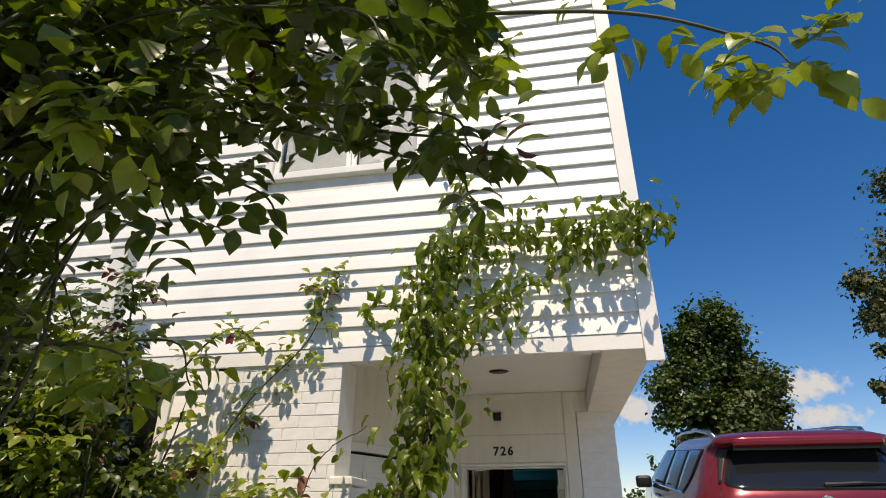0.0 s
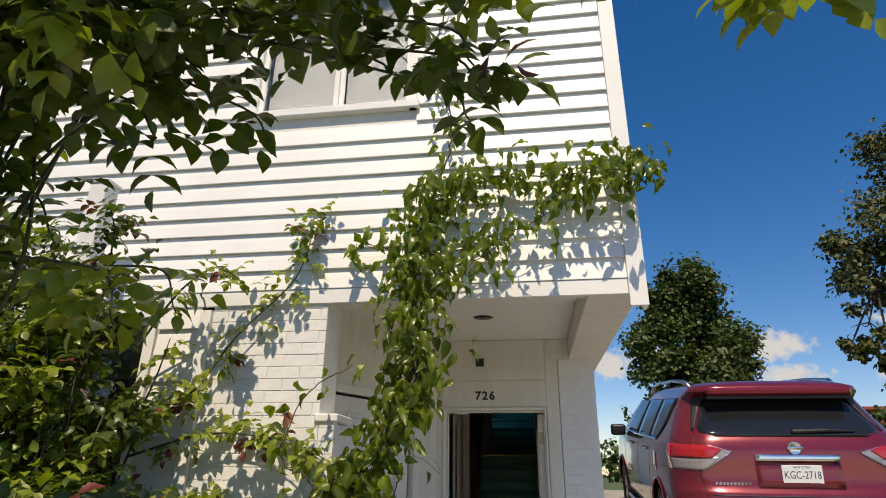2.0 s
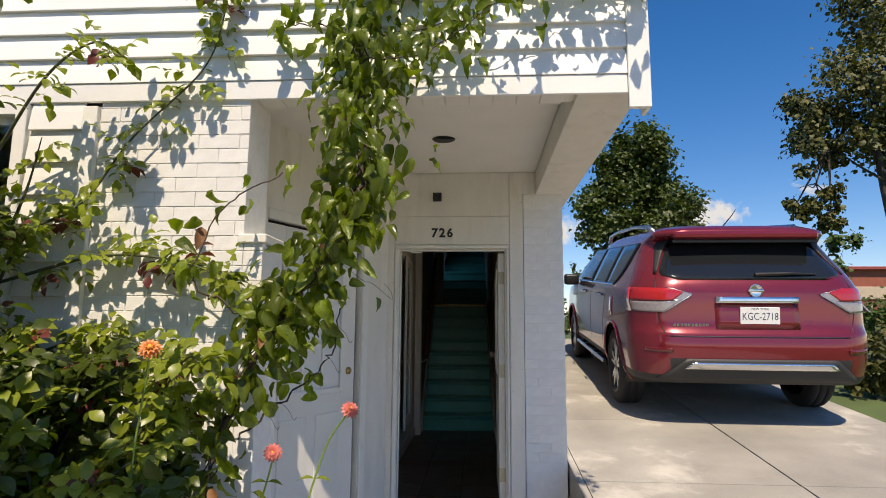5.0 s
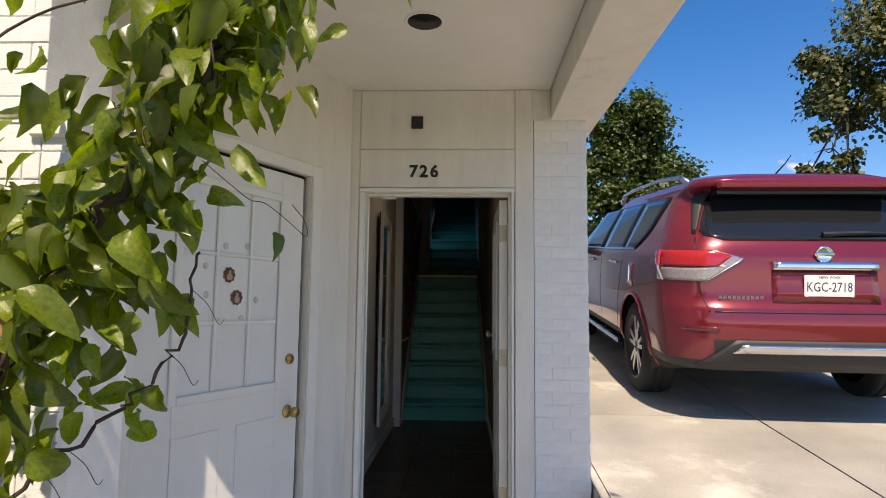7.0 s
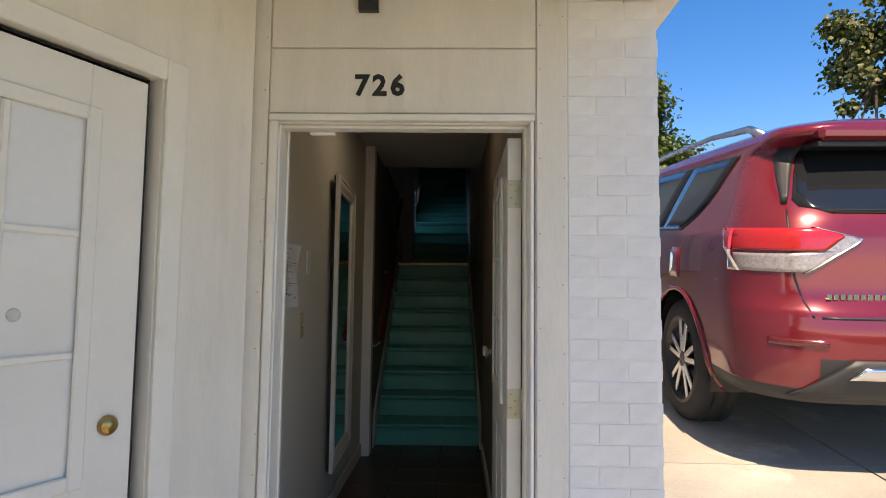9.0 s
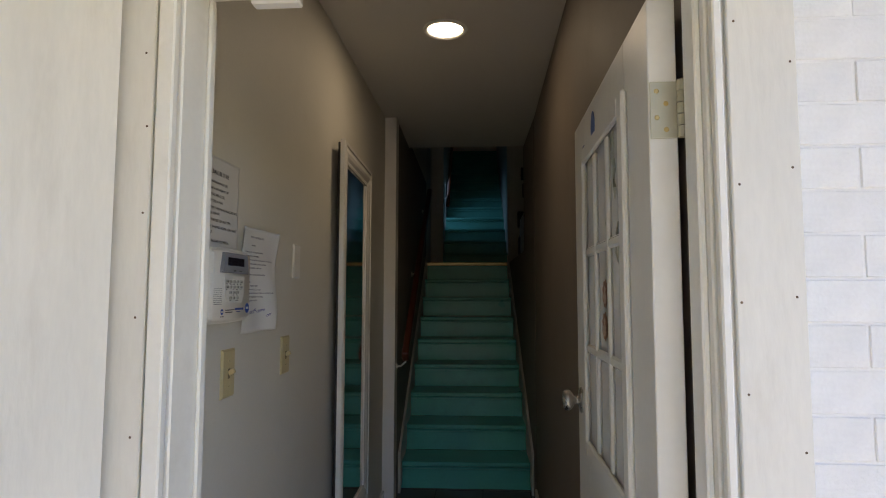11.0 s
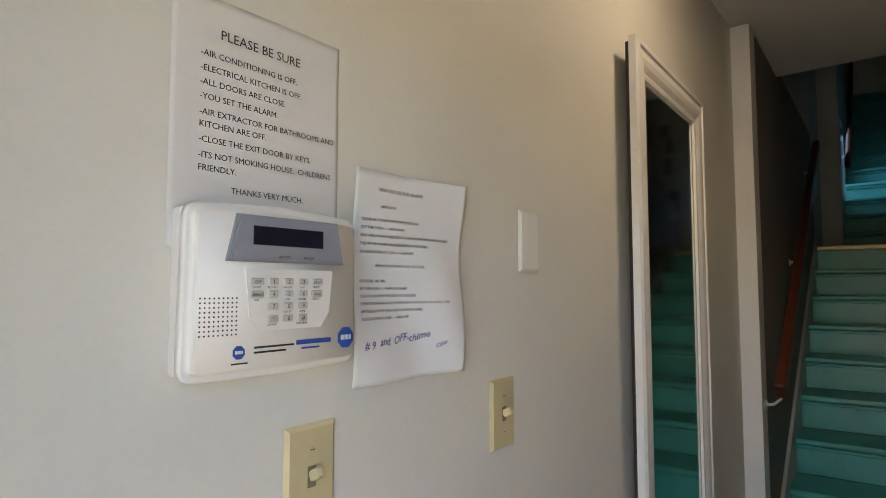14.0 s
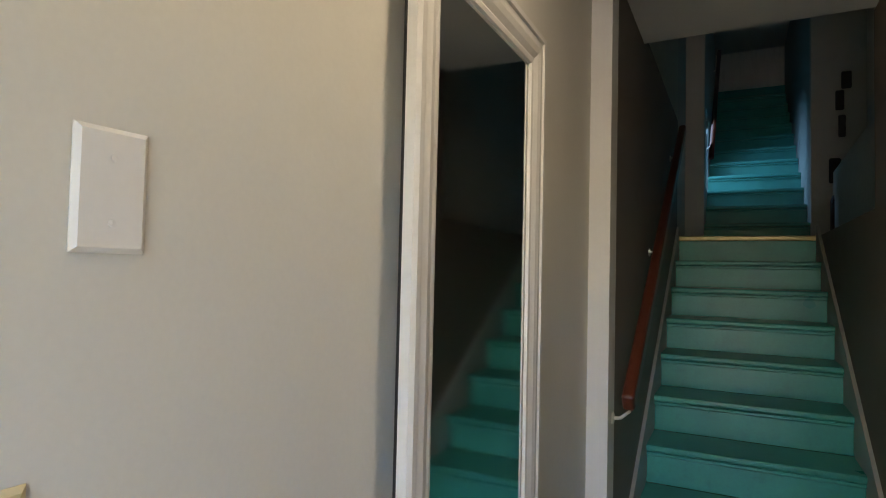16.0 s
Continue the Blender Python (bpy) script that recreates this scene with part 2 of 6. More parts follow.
def tube(bm, pts, radii, steps=6):
    """A tapered tube along points."""
    rings = []
    pts = [Vector(p) for p in pts]
    for i, p in enumerate(pts):
        d = (pts[min(i + 1, len(pts) - 1)] - pts[max(i - 1, 0)]).normalized()
        u = d.cross(Vector((0.31, 0.17, 0.93))).normalized()
        w = d.cross(u)
        r = radii[i] if isinstance(radii, (list, tuple)) else radii
        rings.append([bm.verts.new(p + r * (math.cos(2 * math.pi * k / steps) * u + math.sin(2 * math.pi * k / steps) * w)) for k in range(steps)])
    for a, b in zip(rings, rings[1:]):
        for k in range(steps):
            bm.faces.new((a[k], a[(k + 1) % steps], b[(k + 1) % steps], b[k]))
    bm.faces.new(rings[0][::-1])
    bm.faces.new(rings[-1])


def thing(name, label, category, m=None, group=""):
    """An Empty at the base of a thing, to hold its parts."""
    ob = new(name)
    ob.empty_display_size = 0.05
    if m is not None:
        ob.matrix_basis = m
    return tagged(ob, label, category, group)


def settle(m, before=()):
    """Move the top-level things built so far, but for those in before."""
    for ob in scene.collection.all_objects:
        if ob.parent is None and ob.type in ("MESH", "EMPTY") and ob not in before:
            ob.matrix_basis = m @ ob.matrix_basis


def structure(ob, label="", category=""):
    return tagged(ob, label, category, kind="structure")


def writing(name, text, size, material, parent, m, align="LEFT", depth=0.0004, bold=0.0, label=""):
    """Letters of the built-in font as a mesh part."""
    cu = bpy.data.curves.new(name, "FONT")
    cu.body, cu.size, cu.align_x, cu.extrude, cu.offset = text, size, align, depth, bold
    cu.resolution_u = 2
    tmp = bpy.data.objects.new("tmp", cu)
    scene.collection.objects.link(tmp)
    me = bpy.data.meshes.new_from_object(tmp.evaluated_get(bpy.context.evaluated_depsgraph_get()))
    bpy.data.objects.remove(tmp)
    me.materials.clear()
    me.materials.append(material)
    ob = new(name, me)
    ob.parent = parent
    ob.matrix_basis = m
    if label:
        ob["label"] = label
    return ob


# ---------- ground ----------
FLOOR_OUT = -0.257         # porch and path


def rise(y):
    """Height of the driveway along y."""
    return min(1.2, max(-0.26, 0.350 + 0.112 * y))


def ground_sheet():
    xs = [-1500, -300, -60, -20, -8, -3, 0, 1.40, 1.43, 2.5, 5.2, 9, 20, 60, 300, 1500]
    ys = [-1500, -300, -60, -20, -10, -7, -5.45, -3, -1.5, 0, 1.4, 3, 7.6, 12, 20, 40, 100, 300, 1500]
    bm = bmesh.new()
    v = {}
    for i, x in enumerate(xs):
        for j, y in enumerate(ys):
            z = rise(y) - 0.02 if x > 1.41 else (FLOOR_OUT - 0.05 if y < 12 else rise(y) - 0.02)
            v[i, j] = bm.verts.new((x, y, z))
    for i in range(len(xs) - 1):
        for j in range(len(ys) - 1):
            bm.faces.new((v[i, j], v[i + 1, j], v[i + 1, j + 1], v[i, j + 1]))
    return structure(link("ground", bm, LAWN), "mown lawn and garden ground around the house", "ground")


ground_sheet()


def driveway():
    base = structure(new("driveway"), "weathered pale concrete driveway sloping up beside the house", "driveway")
    ys = [-12, -7.5, -5.45, -2.6, -0.3, 1.4, 4.2, 7.6, 10.5]
    xs = [1.45, 2.98, 4.75]
    for y0, y1 in zip(ys, ys[1:]):
        for x0, x1 in zip(xs, xs[1:]):
            bm = bmesh.new()
            g = 0.008
            prism(bm, [(y0 + g, rise(y0) - 0.12), (y1 - g, rise(y1) - 0.12), (y1 - g, rise(y1)), (y0 + g, rise(y0))], "x", x0 + g, x1 - g)
            part("slab", bm, CONCRETE, base)
    bm = bmesh.new()
    prism(bm, [(-5.4, -0.4), (9.0, -0.4), (9.0, 1.2), (7.6, 1.2), (-5.4, -0.25)], "x", 1.40, 1.45)
    part("kerb_wall", bm, CONCRETE, base)


driveway()
path = structure(link("path", B(-0.55, 1.398, -9.0, -1.96, FLOOR_OUT - 0.1, FLOOR_OUT - 0.004, 0.01), CONCRETE), "pale concrete garden path to the porch", "path")
porch_floor = structure(link("porch_floor", B(-1.3, 1.398, -1.95, 0.0, FLOOR_OUT - 0.1, FLOOR_OUT, 0.01), CONCRETE), "concrete porch floor under the overhang", "floor")
bed = structure(link("flower_bed", B(-5.0, -0.56, -6.2, -1.96, FLOOR_OUT - 0.1, FLOOR_OUT + 0.03, 0.02), EARTH), "dark soil flower bed in front of the house", "flower bed")
street = structure(link("road", B(-60, 60, -22, -12.2, -0.2, -0.12), ASPHALT), "grey asphalt street in front of the house", "road")

# ---------- house: outer walls ----------
FY = -2.085                # front of the upper storey
HX = 1.478                 # right side of the upper storey
WX0, WX1, WZ0, WZ1 = -1.117, 0.047, 3.965, 5.15      # upper window
house_front = structure(link("wall_front_upper", boxes(
    (-5.5, WX0, FY, FY + 0.16, 2.55, 6.6), (WX1, HX - 0.16, FY, FY + 0.16, 2.55, 6.6),
    (WX0, WX1, FY, FY + 0.16, 2.55, WZ0), (WX0, WX1, FY, FY + 0.16, WZ1, 6.6)), CREAM),
    "upper front wall clad in white horizontal vinyl siding", "wall")
house_side = structure(link("wall_side_upper", boxes((HX - 0.16, HX, FY, 13, 2.55, 6.6)), CREAM), "upper side wall with white siding", "wall")
structure(link("wall_side_lower", B(1.05, 1.385, 0.16, 13, -0.3, 2.545), WHITE_BRICK), "white painted brick side wall", "wall")
structure(link("wall_rear", B(-5.5, HX - 0.17, 10.84, 13, -0.2, 6.6), CREAM), "plain rear wall of the house", "wall")
structure(link("wall_side_far", B(-5.66, -5.51, FY, 13, -0.2, 6.6), CREAM), "plain far side wall of the house", "wall")
structure(link("roof", boxes((-5.9, HX + 0.3, FY - 0.35, 13.3, 6.62, 6.75)), mat("roof_felt", (0.12, 0.11, 0.11), 0.9)), "flat grey roof of the house", "roof")


def siding_board(name, x0, x1, z, y, parent, depth=0.026, h=0.1337):
    bm = bmesh.new()
    prism(bm, [(y, z), (y - depth, z), (y - depth, z + 0.005), (y - depth * 0.62, z + h * 0.5), (y - depth * 0.58, z + h * 0.56), (y - 0.003, z + h - 0.001), (y, z + h - 0.001)], "x", x0, x1)
    return part(name, bm, WHITE_SIDING, parent)


def siding():
    z = 2.612
    while z < 6.5:
        if z + 0.1337 > WZ0 - 0.05 and z < WZ1 + 0.05:
            siding_board("siding_board", -5.5, WX0 - 0.05, z, FY, house_front)
            siding_board("siding_board", WX1 + 0.05, HX - 0.085, z, FY, house_front)
        else:
            siding_board("siding_board", -5.5, HX - 0.085, z, FY, house_front)
        z += 0.1337
    part("starter_board", B(-5.5, HX - 0.085, FY - 0.02, FY - 0.001, 2.515, 2.610, 0.003), WHITE_SIDING, house_front)
    part("corner_board", boxes((HX - 0.083, HX + 0.022, FY - 0.03, FY - 0.001, 2.44, 6.6), (HX + 0.001, HX + 0.022, FY - 0.001, FY + 0.09, 2.44, 6.6), bevel=0.003), WHITE_SIDING, house_front)
    z = 2.612
    while z < 6.5:
        bm = bmesh.new()
        prism(bm, [(HX, z), (HX + 0.018, z), (HX + 0.003, z + 0.1327), (HX, z + 0.1327)], "y", FY + 0.095, 12.9)
        part("siding_board", bm, WHITE_SIDING, house_side)
        z += 0.1337


siding()

# lower front: siding strip with a window, then the brick wing wall
LW = (-2.2, -1.62, 1.15, 2.46)
lower_left = structure(link("wall_front_lower", boxes(
    (-5.5, LW[0], FY, FY + 0.14, -0.35, 2.495), (LW[1], -1.202, FY, FY + 0.14, -0.35, 2.495),
    (LW[0], LW[1], FY, FY + 0.14, -0.35, LW[2]), (LW[0], LW[1], FY, FY + 0.14, LW[3], 2.495)), CREAM),
    "lower front wall with white siding beside the brick", "wall")
z = 0.05
while z < 2.4:
    siding_board("siding_board", LW[1] + 0.06, -1.283, z, FY, lower_left, h=0.165)
    if z < LW[2] - 0.2 :
        siding_board("siding_board", -5.5, LW[1] + 0.058, z, FY, lower_left, h=0.165)
    else:
        siding_board("siding_board", -5.5, LW[0] - 0.06, z, FY, lower_left, h=0.165)
    z += 0.166
part("corner_board", B(-1.28, -1.205, FY - 0.03, FY - 0.001, -0.1, 2.49, 0.003), WHITE_SIDING, lower_left)

BH, BLN = 0.0722, 0.206


def brick_face(parent, x0, x1, z0, z1, y, depth=0.09, proud=0.004, seed=1):
    """Running-bond bricks facing -y, one object each on shared meshes."""
    rnd = random.Random(seed)
    cache = {}
    k = 0
    z = z0
    while z < z1 - 0.01:
        x = x0 - (BLN / 2 if k % 2 else 0)
        while x < x1 - 0.005:
            a, b = max(x, x0), min(x + BLN - 0.004, x1)
            if b - a > 0.02:
                key = round(b - a, 3)
                if key not in cache:
                    bm = bmesh.new()
                    box(bm, 0, b - a, 0, depth, 0, min(BH - 0.004, z1 - z), bevel=0.0018)
                    me = bpy.data.meshes.new("brick")
                    bm.to_mesh(me)
                    bm.free()
                    me.materials.append(WHITE_BRICK)
                    cache[key] = me
                ob = new("brick", cache[key])
                ob.parent = parent
                ob.matrix_basis = pose(a, y - proud - rnd.random() * 0.002, z, rnd.uniform(-.4, .4), 0, rnd.uniform(-.4, .4))
            x += BLN
        z += BH
        k += 1


wing = structure(link("wall_brick_wing", boxes((-1.2, -0.436, FY + 0.003, FY + 0.27, -0.35, 2.545), (-0.435, -0.34, FY + 0.003, FY + 0.27, -0.35, 1.79)), BRICK_JOINT), "white painted brick wing wall beside the porch", "wall")
part("ledge", B(-0.46, -0.32, FY - 0.02, FY + 0.29, 1.80, 1.845, 0.006), TRIM, wing)
column = structure(link("wall_brick_pier", B(1.062, 1.383, 0.0325, 0.155, -0.35, 2.527), BRICK_JOINT), "white painted brick pier beside the entrance", "wall")

# porch ceiling, soffit strip and side beam
structure(link("ceiling_porch", B(-1.4, 1.16, FY + 0.19, 0.0, 2.715, 2.80), SOFFIT), "cream painted porch ceiling", "ceiling")
soffit = structure(link("soffit", boxes((-1.2, 1.16, FY + 0.002, FY + 0.185, 2.556, 2.80)), SOFFIT), "vented cream soffit strip under the overhang", "soffit")
x = -0.42
while x < 1.1:
    part("soffit_slat", B(x, x + 0.11, FY + 0.005, FY + 0.175, 2.543, 2.554, 0.002), SOFFIT, soffit)
    x += 0.118
structure(link("beam", B(1.165, 1.47, FY + 0.004, 0.03, 2.532, 2.80, 0.004), CREAM), "cream boxed beam over the porch edge", "beam")

# splayed porch wall with the side door
SP = Matrix.Translation((-0.06 - 2.2 * math.sin(radians(25)), -0.035 - 2.2 * math.cos(radians(25)), 0)) @ Matrix.Rotation(radians(65), 4, "Z")   # local x runs along the wall to the entrance, -y faces the porch

side_wall = structure(link("wall_porch_side", boxes(
    (1.84, 2.2, 0, 0.12, -0.35, 2.715), (0.0, 0.84, 0, 0.12, -0.35, 2.715), (0.84, 1.84, 0, 0.12, 2.09, 2.715)), CREAM, m=SP), "splayed cream porch wall holding the side door", "wall")
part("trim", boxes((1.845, 1.915, -0.018, -0.001, -0.25, 2.15), (0.765, 0.835, -0.018, -0.001, -0.25, 2.15), (0.837, 1.843, -0.018, -0.001, 2.085, 2.15), bevel=0.004), TRIM, side_wall)

# entrance wall
DX0, DX1, DZ = 0.03, 0.915, 2.064
entry = structure(link("wall_entrance", boxes((-0.105, DX0 - 0.025, 0, 0.122, -0.35, 2.715), (-0.185, -0.106, 0.03, 0.122, -0.35, 2.715), (DX1 + 0.025, 1.055, 0, 0.11, -0.35, 2.715),
                                            (DX0 - 0.025, DX1 + 0.025, 0, 0.11, DZ + 0.025, 2.715), (1.055, 1.163, 0.002, 0.11, 2.529, 2.715)), CREAM), "cream panelled wall round the entrance", "wall")
frame_1 = structure(new("door_frame"), "worn cream painted entrance door frame", "door frame")
for nm, r in (("jamb", (DX0 - 0.023, DX0, 0.004, 0.124, 0, DZ)), ("jamb", (DX1, DX1 + 0.023, 0.004, 0.108, 0, DZ)), ("head", (DX0 - 0.023, DX1 + 0.023, 0.004, 0.108, DZ + 0.001, DZ + 0.023)),
              ("casing", (-0.004, DX0 - 0.004, -0.02, -0.001, -0.25, DZ + 0.004)), ("casing", (DX1 + 0.004, 0.934, -0.02, -0.001, -0.25, DZ + 0.004)), ("casing", (-0.006, 0.936, -0.026, -0.001, DZ + 0.005, DZ + 0.028)),
              ("door_stop", (DX0, DX0 + 0.008, 0.085, 0.105, 0, DZ)), ("door_stop", (DX1 - 0.012, DX1, 0.02, 0.075, 0, DZ)), ("door_stop", (DX0, DX1, 0.02, 0.075, DZ - 0.012, DZ))):
    part(nm, B(*r, 0.003), TRIM, frame_1)
for r in ((-0.102, -0.012, -0.012, -0.001, -0.25, 2.71), (0.944, 1.05, -0.012, -0.001, -0.25, 2.71), (-0.008, 0.94, -0.009, -0.001, 2.10, 2.335), (-0.008, 0.94, -0.009, -0.001, 2.34, 2.71)):
    part("panel_board", B(*r, 0.002), CREAM, entry)

# porch recessed can, unlit
can = thing("recessed_light", "unlit dark recessed porch light with white rim", "ceiling light", pose(0.446, -0.88, 2.715))
bm = bmesh.new()
lathe(bm, [(0.08, 0.0), (0.096, 0.0), (0.097, -0.002), (0.093, -0.004), (0.083, -0.004), (0.08, 0.0)], 32)
part("rim", bm, TRIM, can, smooth=True)
bm = bmesh.new()
lathe(bm, [(0.0825, -0.0015), (0.07, -0.001), (0.02, -0.0005), (0.0001, -0.0005)], 32)
part("baffle", bm, BLACK, can, smooth=True)

# ---------- plants ----------
LEAF_VINE = mat("glossy_vine_leaf", (0.14, 0.185, 0.017), 0.3, 0.35, 14, 60, 0.3, spec=0.6, each=0.45, through_light=0.42)
LEAF_ROSE = mat("rose_leaf", (0.07, 0.10, 0.016), 0.36, 0.35, 9, 60, 0.2, through_light=0.4)
LEAF_NEW = mat("young_rose_leaf", (0.2, 0.24, 0.028), 0.36, 0.3, 9, 60, 0.2, through_light=0.3)
LEAF_RED = mat("red_young_leaf", (0.14, 0.03, 0.03), 0.4, 0.3, 9, 60, 0.2, through_light=0.2)
LEAF_BROWN = mat("withered_leaf", (0.22, 0.10, 0.04), 0.7, 0.3, 9, 60, 0.3)
LEAF_TREE = mat("maple_leaf_mass", (0.06, 0.088, 0.016), 0.5, 0.4, 2, 30, 0.2, through_light=0.22)
LEAF_AUTUMN = mat("bronzing_leaf_mass", (0.09, 0.092, 0.022), 0.55, 0.4, 2, 30, 0.2, through_light=0.15)
LEAF_HEDGE = mat("shrub_leaf_mass", (0.06, 0.10, 0.02), 0.6, 0.4, 3, 30, 0.2, through_light=0.2)
BARK = mat("grey_brown_bark", (0.06, 0.048, 0.04), 0.9, 0.3, 12, 80, 0.8)
STEM = mat("dark_vine_stem", (0.055, 0.035, 0.025), 0.7, 0.3, 15, 90, 0.4)
CANE = mat("green_brown_rose_cane", (0.06, 0.065, 0.03), 0.6, 0.3, 15, 90, 0.3)


def leaf_shape(width=0.5, fold=0.16, curl=0.22, wave=0.05, n=4):
    """Verts and faces of one leaf of length 1 along +y, folded on its midrib, with an acuminate tip."""
    vs, fs = [], []
    prof = [0.0, 0.72, 1.0, 0.8, 0.42, 0.0] if n == 5 else [0.0, 0.8, 1.0, 0.62, 0.0]
    m = len(prof) - 1
    for i, p in enumerate(prof):
        t = i / m
        y, z = t * (1 - 0.08 * t), -curl * t * t + 0.06 * math.sin(3 * t)
        w = p * width / 2
        if p == 0:
            vs.append((0, y, z))
        else:
            wv = wave * (1 if i % 2 else -1)
            vs += [(-w, y, z + fold * w * 2 + wv * w), (0, y, z), (w, y, z + fold * w * 2 - wv * w)]
    fs += [(0, 2, 1), (0, 3, 2)]
    for i in range(m - 2):
        a, b = 1 + 3 * i, 4 + 3 * i
        fs += [(a, a + 1, b + 1, b), (a + 1, a + 2, b + 2, b + 1)]
    a, e = 1 + 3 * (m - 2), len(vs) - 1
    fs += [(a, a + 1, e), (a + 1, a + 2, e)]
    return np.array(vs), fs


def leaf_fine(width=0.46, fold=0.2, curl=0.5, wave=0.06, twist=0.2, n=9):
    """A broad pointed leaf of length 1 along +y: channelled blade, wavy margins, drooping tip."""
    vs, fs = [], []
    cols = (-1.0, -0.55, 0.0, 0.55, 1.0)
    for i in range(n + 1):
        t = i / n
        w = width / 2 * (math.sin(math.pi * min(1, t ** 0.72)) ** 0.8 * (1 - 0.25 * t) + 0.006)
        a = -curl * t
        y, z = math.sin(a) / -curl if curl else t, -(1 - math.cos(a)) / curl if curl else 0
        tw = twist * t
        for c in cols:
            x = c * w
            h = fold * abs(c) ** 1.6 * w + wave * (abs(c) ** 3) * math.sin(t * 15 + c * 2) * 0.5
            vs.append((x * math.cos(tw) - h * math.sin(tw), y, z + x * math.sin(tw) + h * math.cos(tw)))
    m = len(cols)
    for i in range(n):
        for c in range(m - 1):
            k = i * m + c
            fs.append((k, k + 1, k + m + 1, k + m))
    return np.array(vs), fs


def scatter(name, places, shape, material, parent=None, label=""):
    """Many leaves joined in one mesh; places: (point, direction, up, size)."""
    vs, fs = shape
    allv, allf = [], []
    for k, (p, d, u, s) in enumerate(places):
        d = d.normalized()
        x = d.cross(u)
        if x.length < 1e-3:
            x = Vector((1, 0, 0))
        x.normalize()
        z = x.cross(d)
        M = np.array([[x.x, d.x, z.x], [x.y, d.y, z.y], [x.z, d.z, z.z]]) * s
        allv.append(vs @ M.T + np.array(p))
        o = k * len(vs)
        allf += [tuple(o + i for i in f) for f in fs]
    me = bpy.data.meshes.new(name)
    me.from_pydata(np.concatenate(allv).tolist(), [], allf)
    me.polygons.foreach_set("use_smooth", [True] * len(me.polygons))
    me.materials.append(material)
    ob = new(name, me)
    if parent is not None:
        ob.parent = parent
    ob["kind"] = "stuff"
    if label:
        ob["label"] = label
    return ob


def curve_points(pts, n=24):
    """Catmull-Rom points along a few guide points."""
    P = [Vector(p) for p in pts]
    P = [2 * P[0] - P[1]] + P + [2 * P[-1] - P[-2]]
    out = []
    seg = len(P) - 3
    for i in range(seg * n + 1):
        k, t = min(i // n, seg - 1), (i - min(i // n, seg - 1) * n) / n
        a, b, c, d = P[k:k + 4]
        out.append(0.5 * (2 * b + (c - a) * t + (2 * a - 5 * b + 4 * c - d) * t * t + (3 * b - a - 3 * c + d) * t ** 3))
    return out


def rv(rnd, s=1.0):
    return Vector((rnd.gauss(0, s), rnd.gauss(0, s), rnd.gauss(0, s)))


def vine_leaf_places(rnd, pts, n, spread, size, face=Vector((0.1, -0.6, 0.5))):
    """Leaves hung round a stem, tips mostly down, blades turned to the light."""
    out = []
    for _ in range(n):
        t = rnd.random() * (len(pts) - 1)
        i = int(t)
        p = pts[i].lerp(pts[min(i + 1, len(pts) - 1)], t - i)
        off = rv(rnd, spread)
        off.y *= 0.9
        d = Vector((rnd.gauss(0, 0.5) + off.x * 2, -0.35 + rnd.gauss(0, 0.35), -0.75 + rnd.gauss(0, 0.35)))
        u = face + rv(rnd, 0.5)
        out.append((p + off - d.normalized() * size * 0.5, d, u, size * rnd.uniform(0.6, 1.25)))
    return out


VINE_SHAPE = leaf_shape(0.46, 0.2, 0.45, 0.35, 5)
ROSE_SHAPE = leaf_shape(0.62, 0.12, 0.15, 0.05, 4)


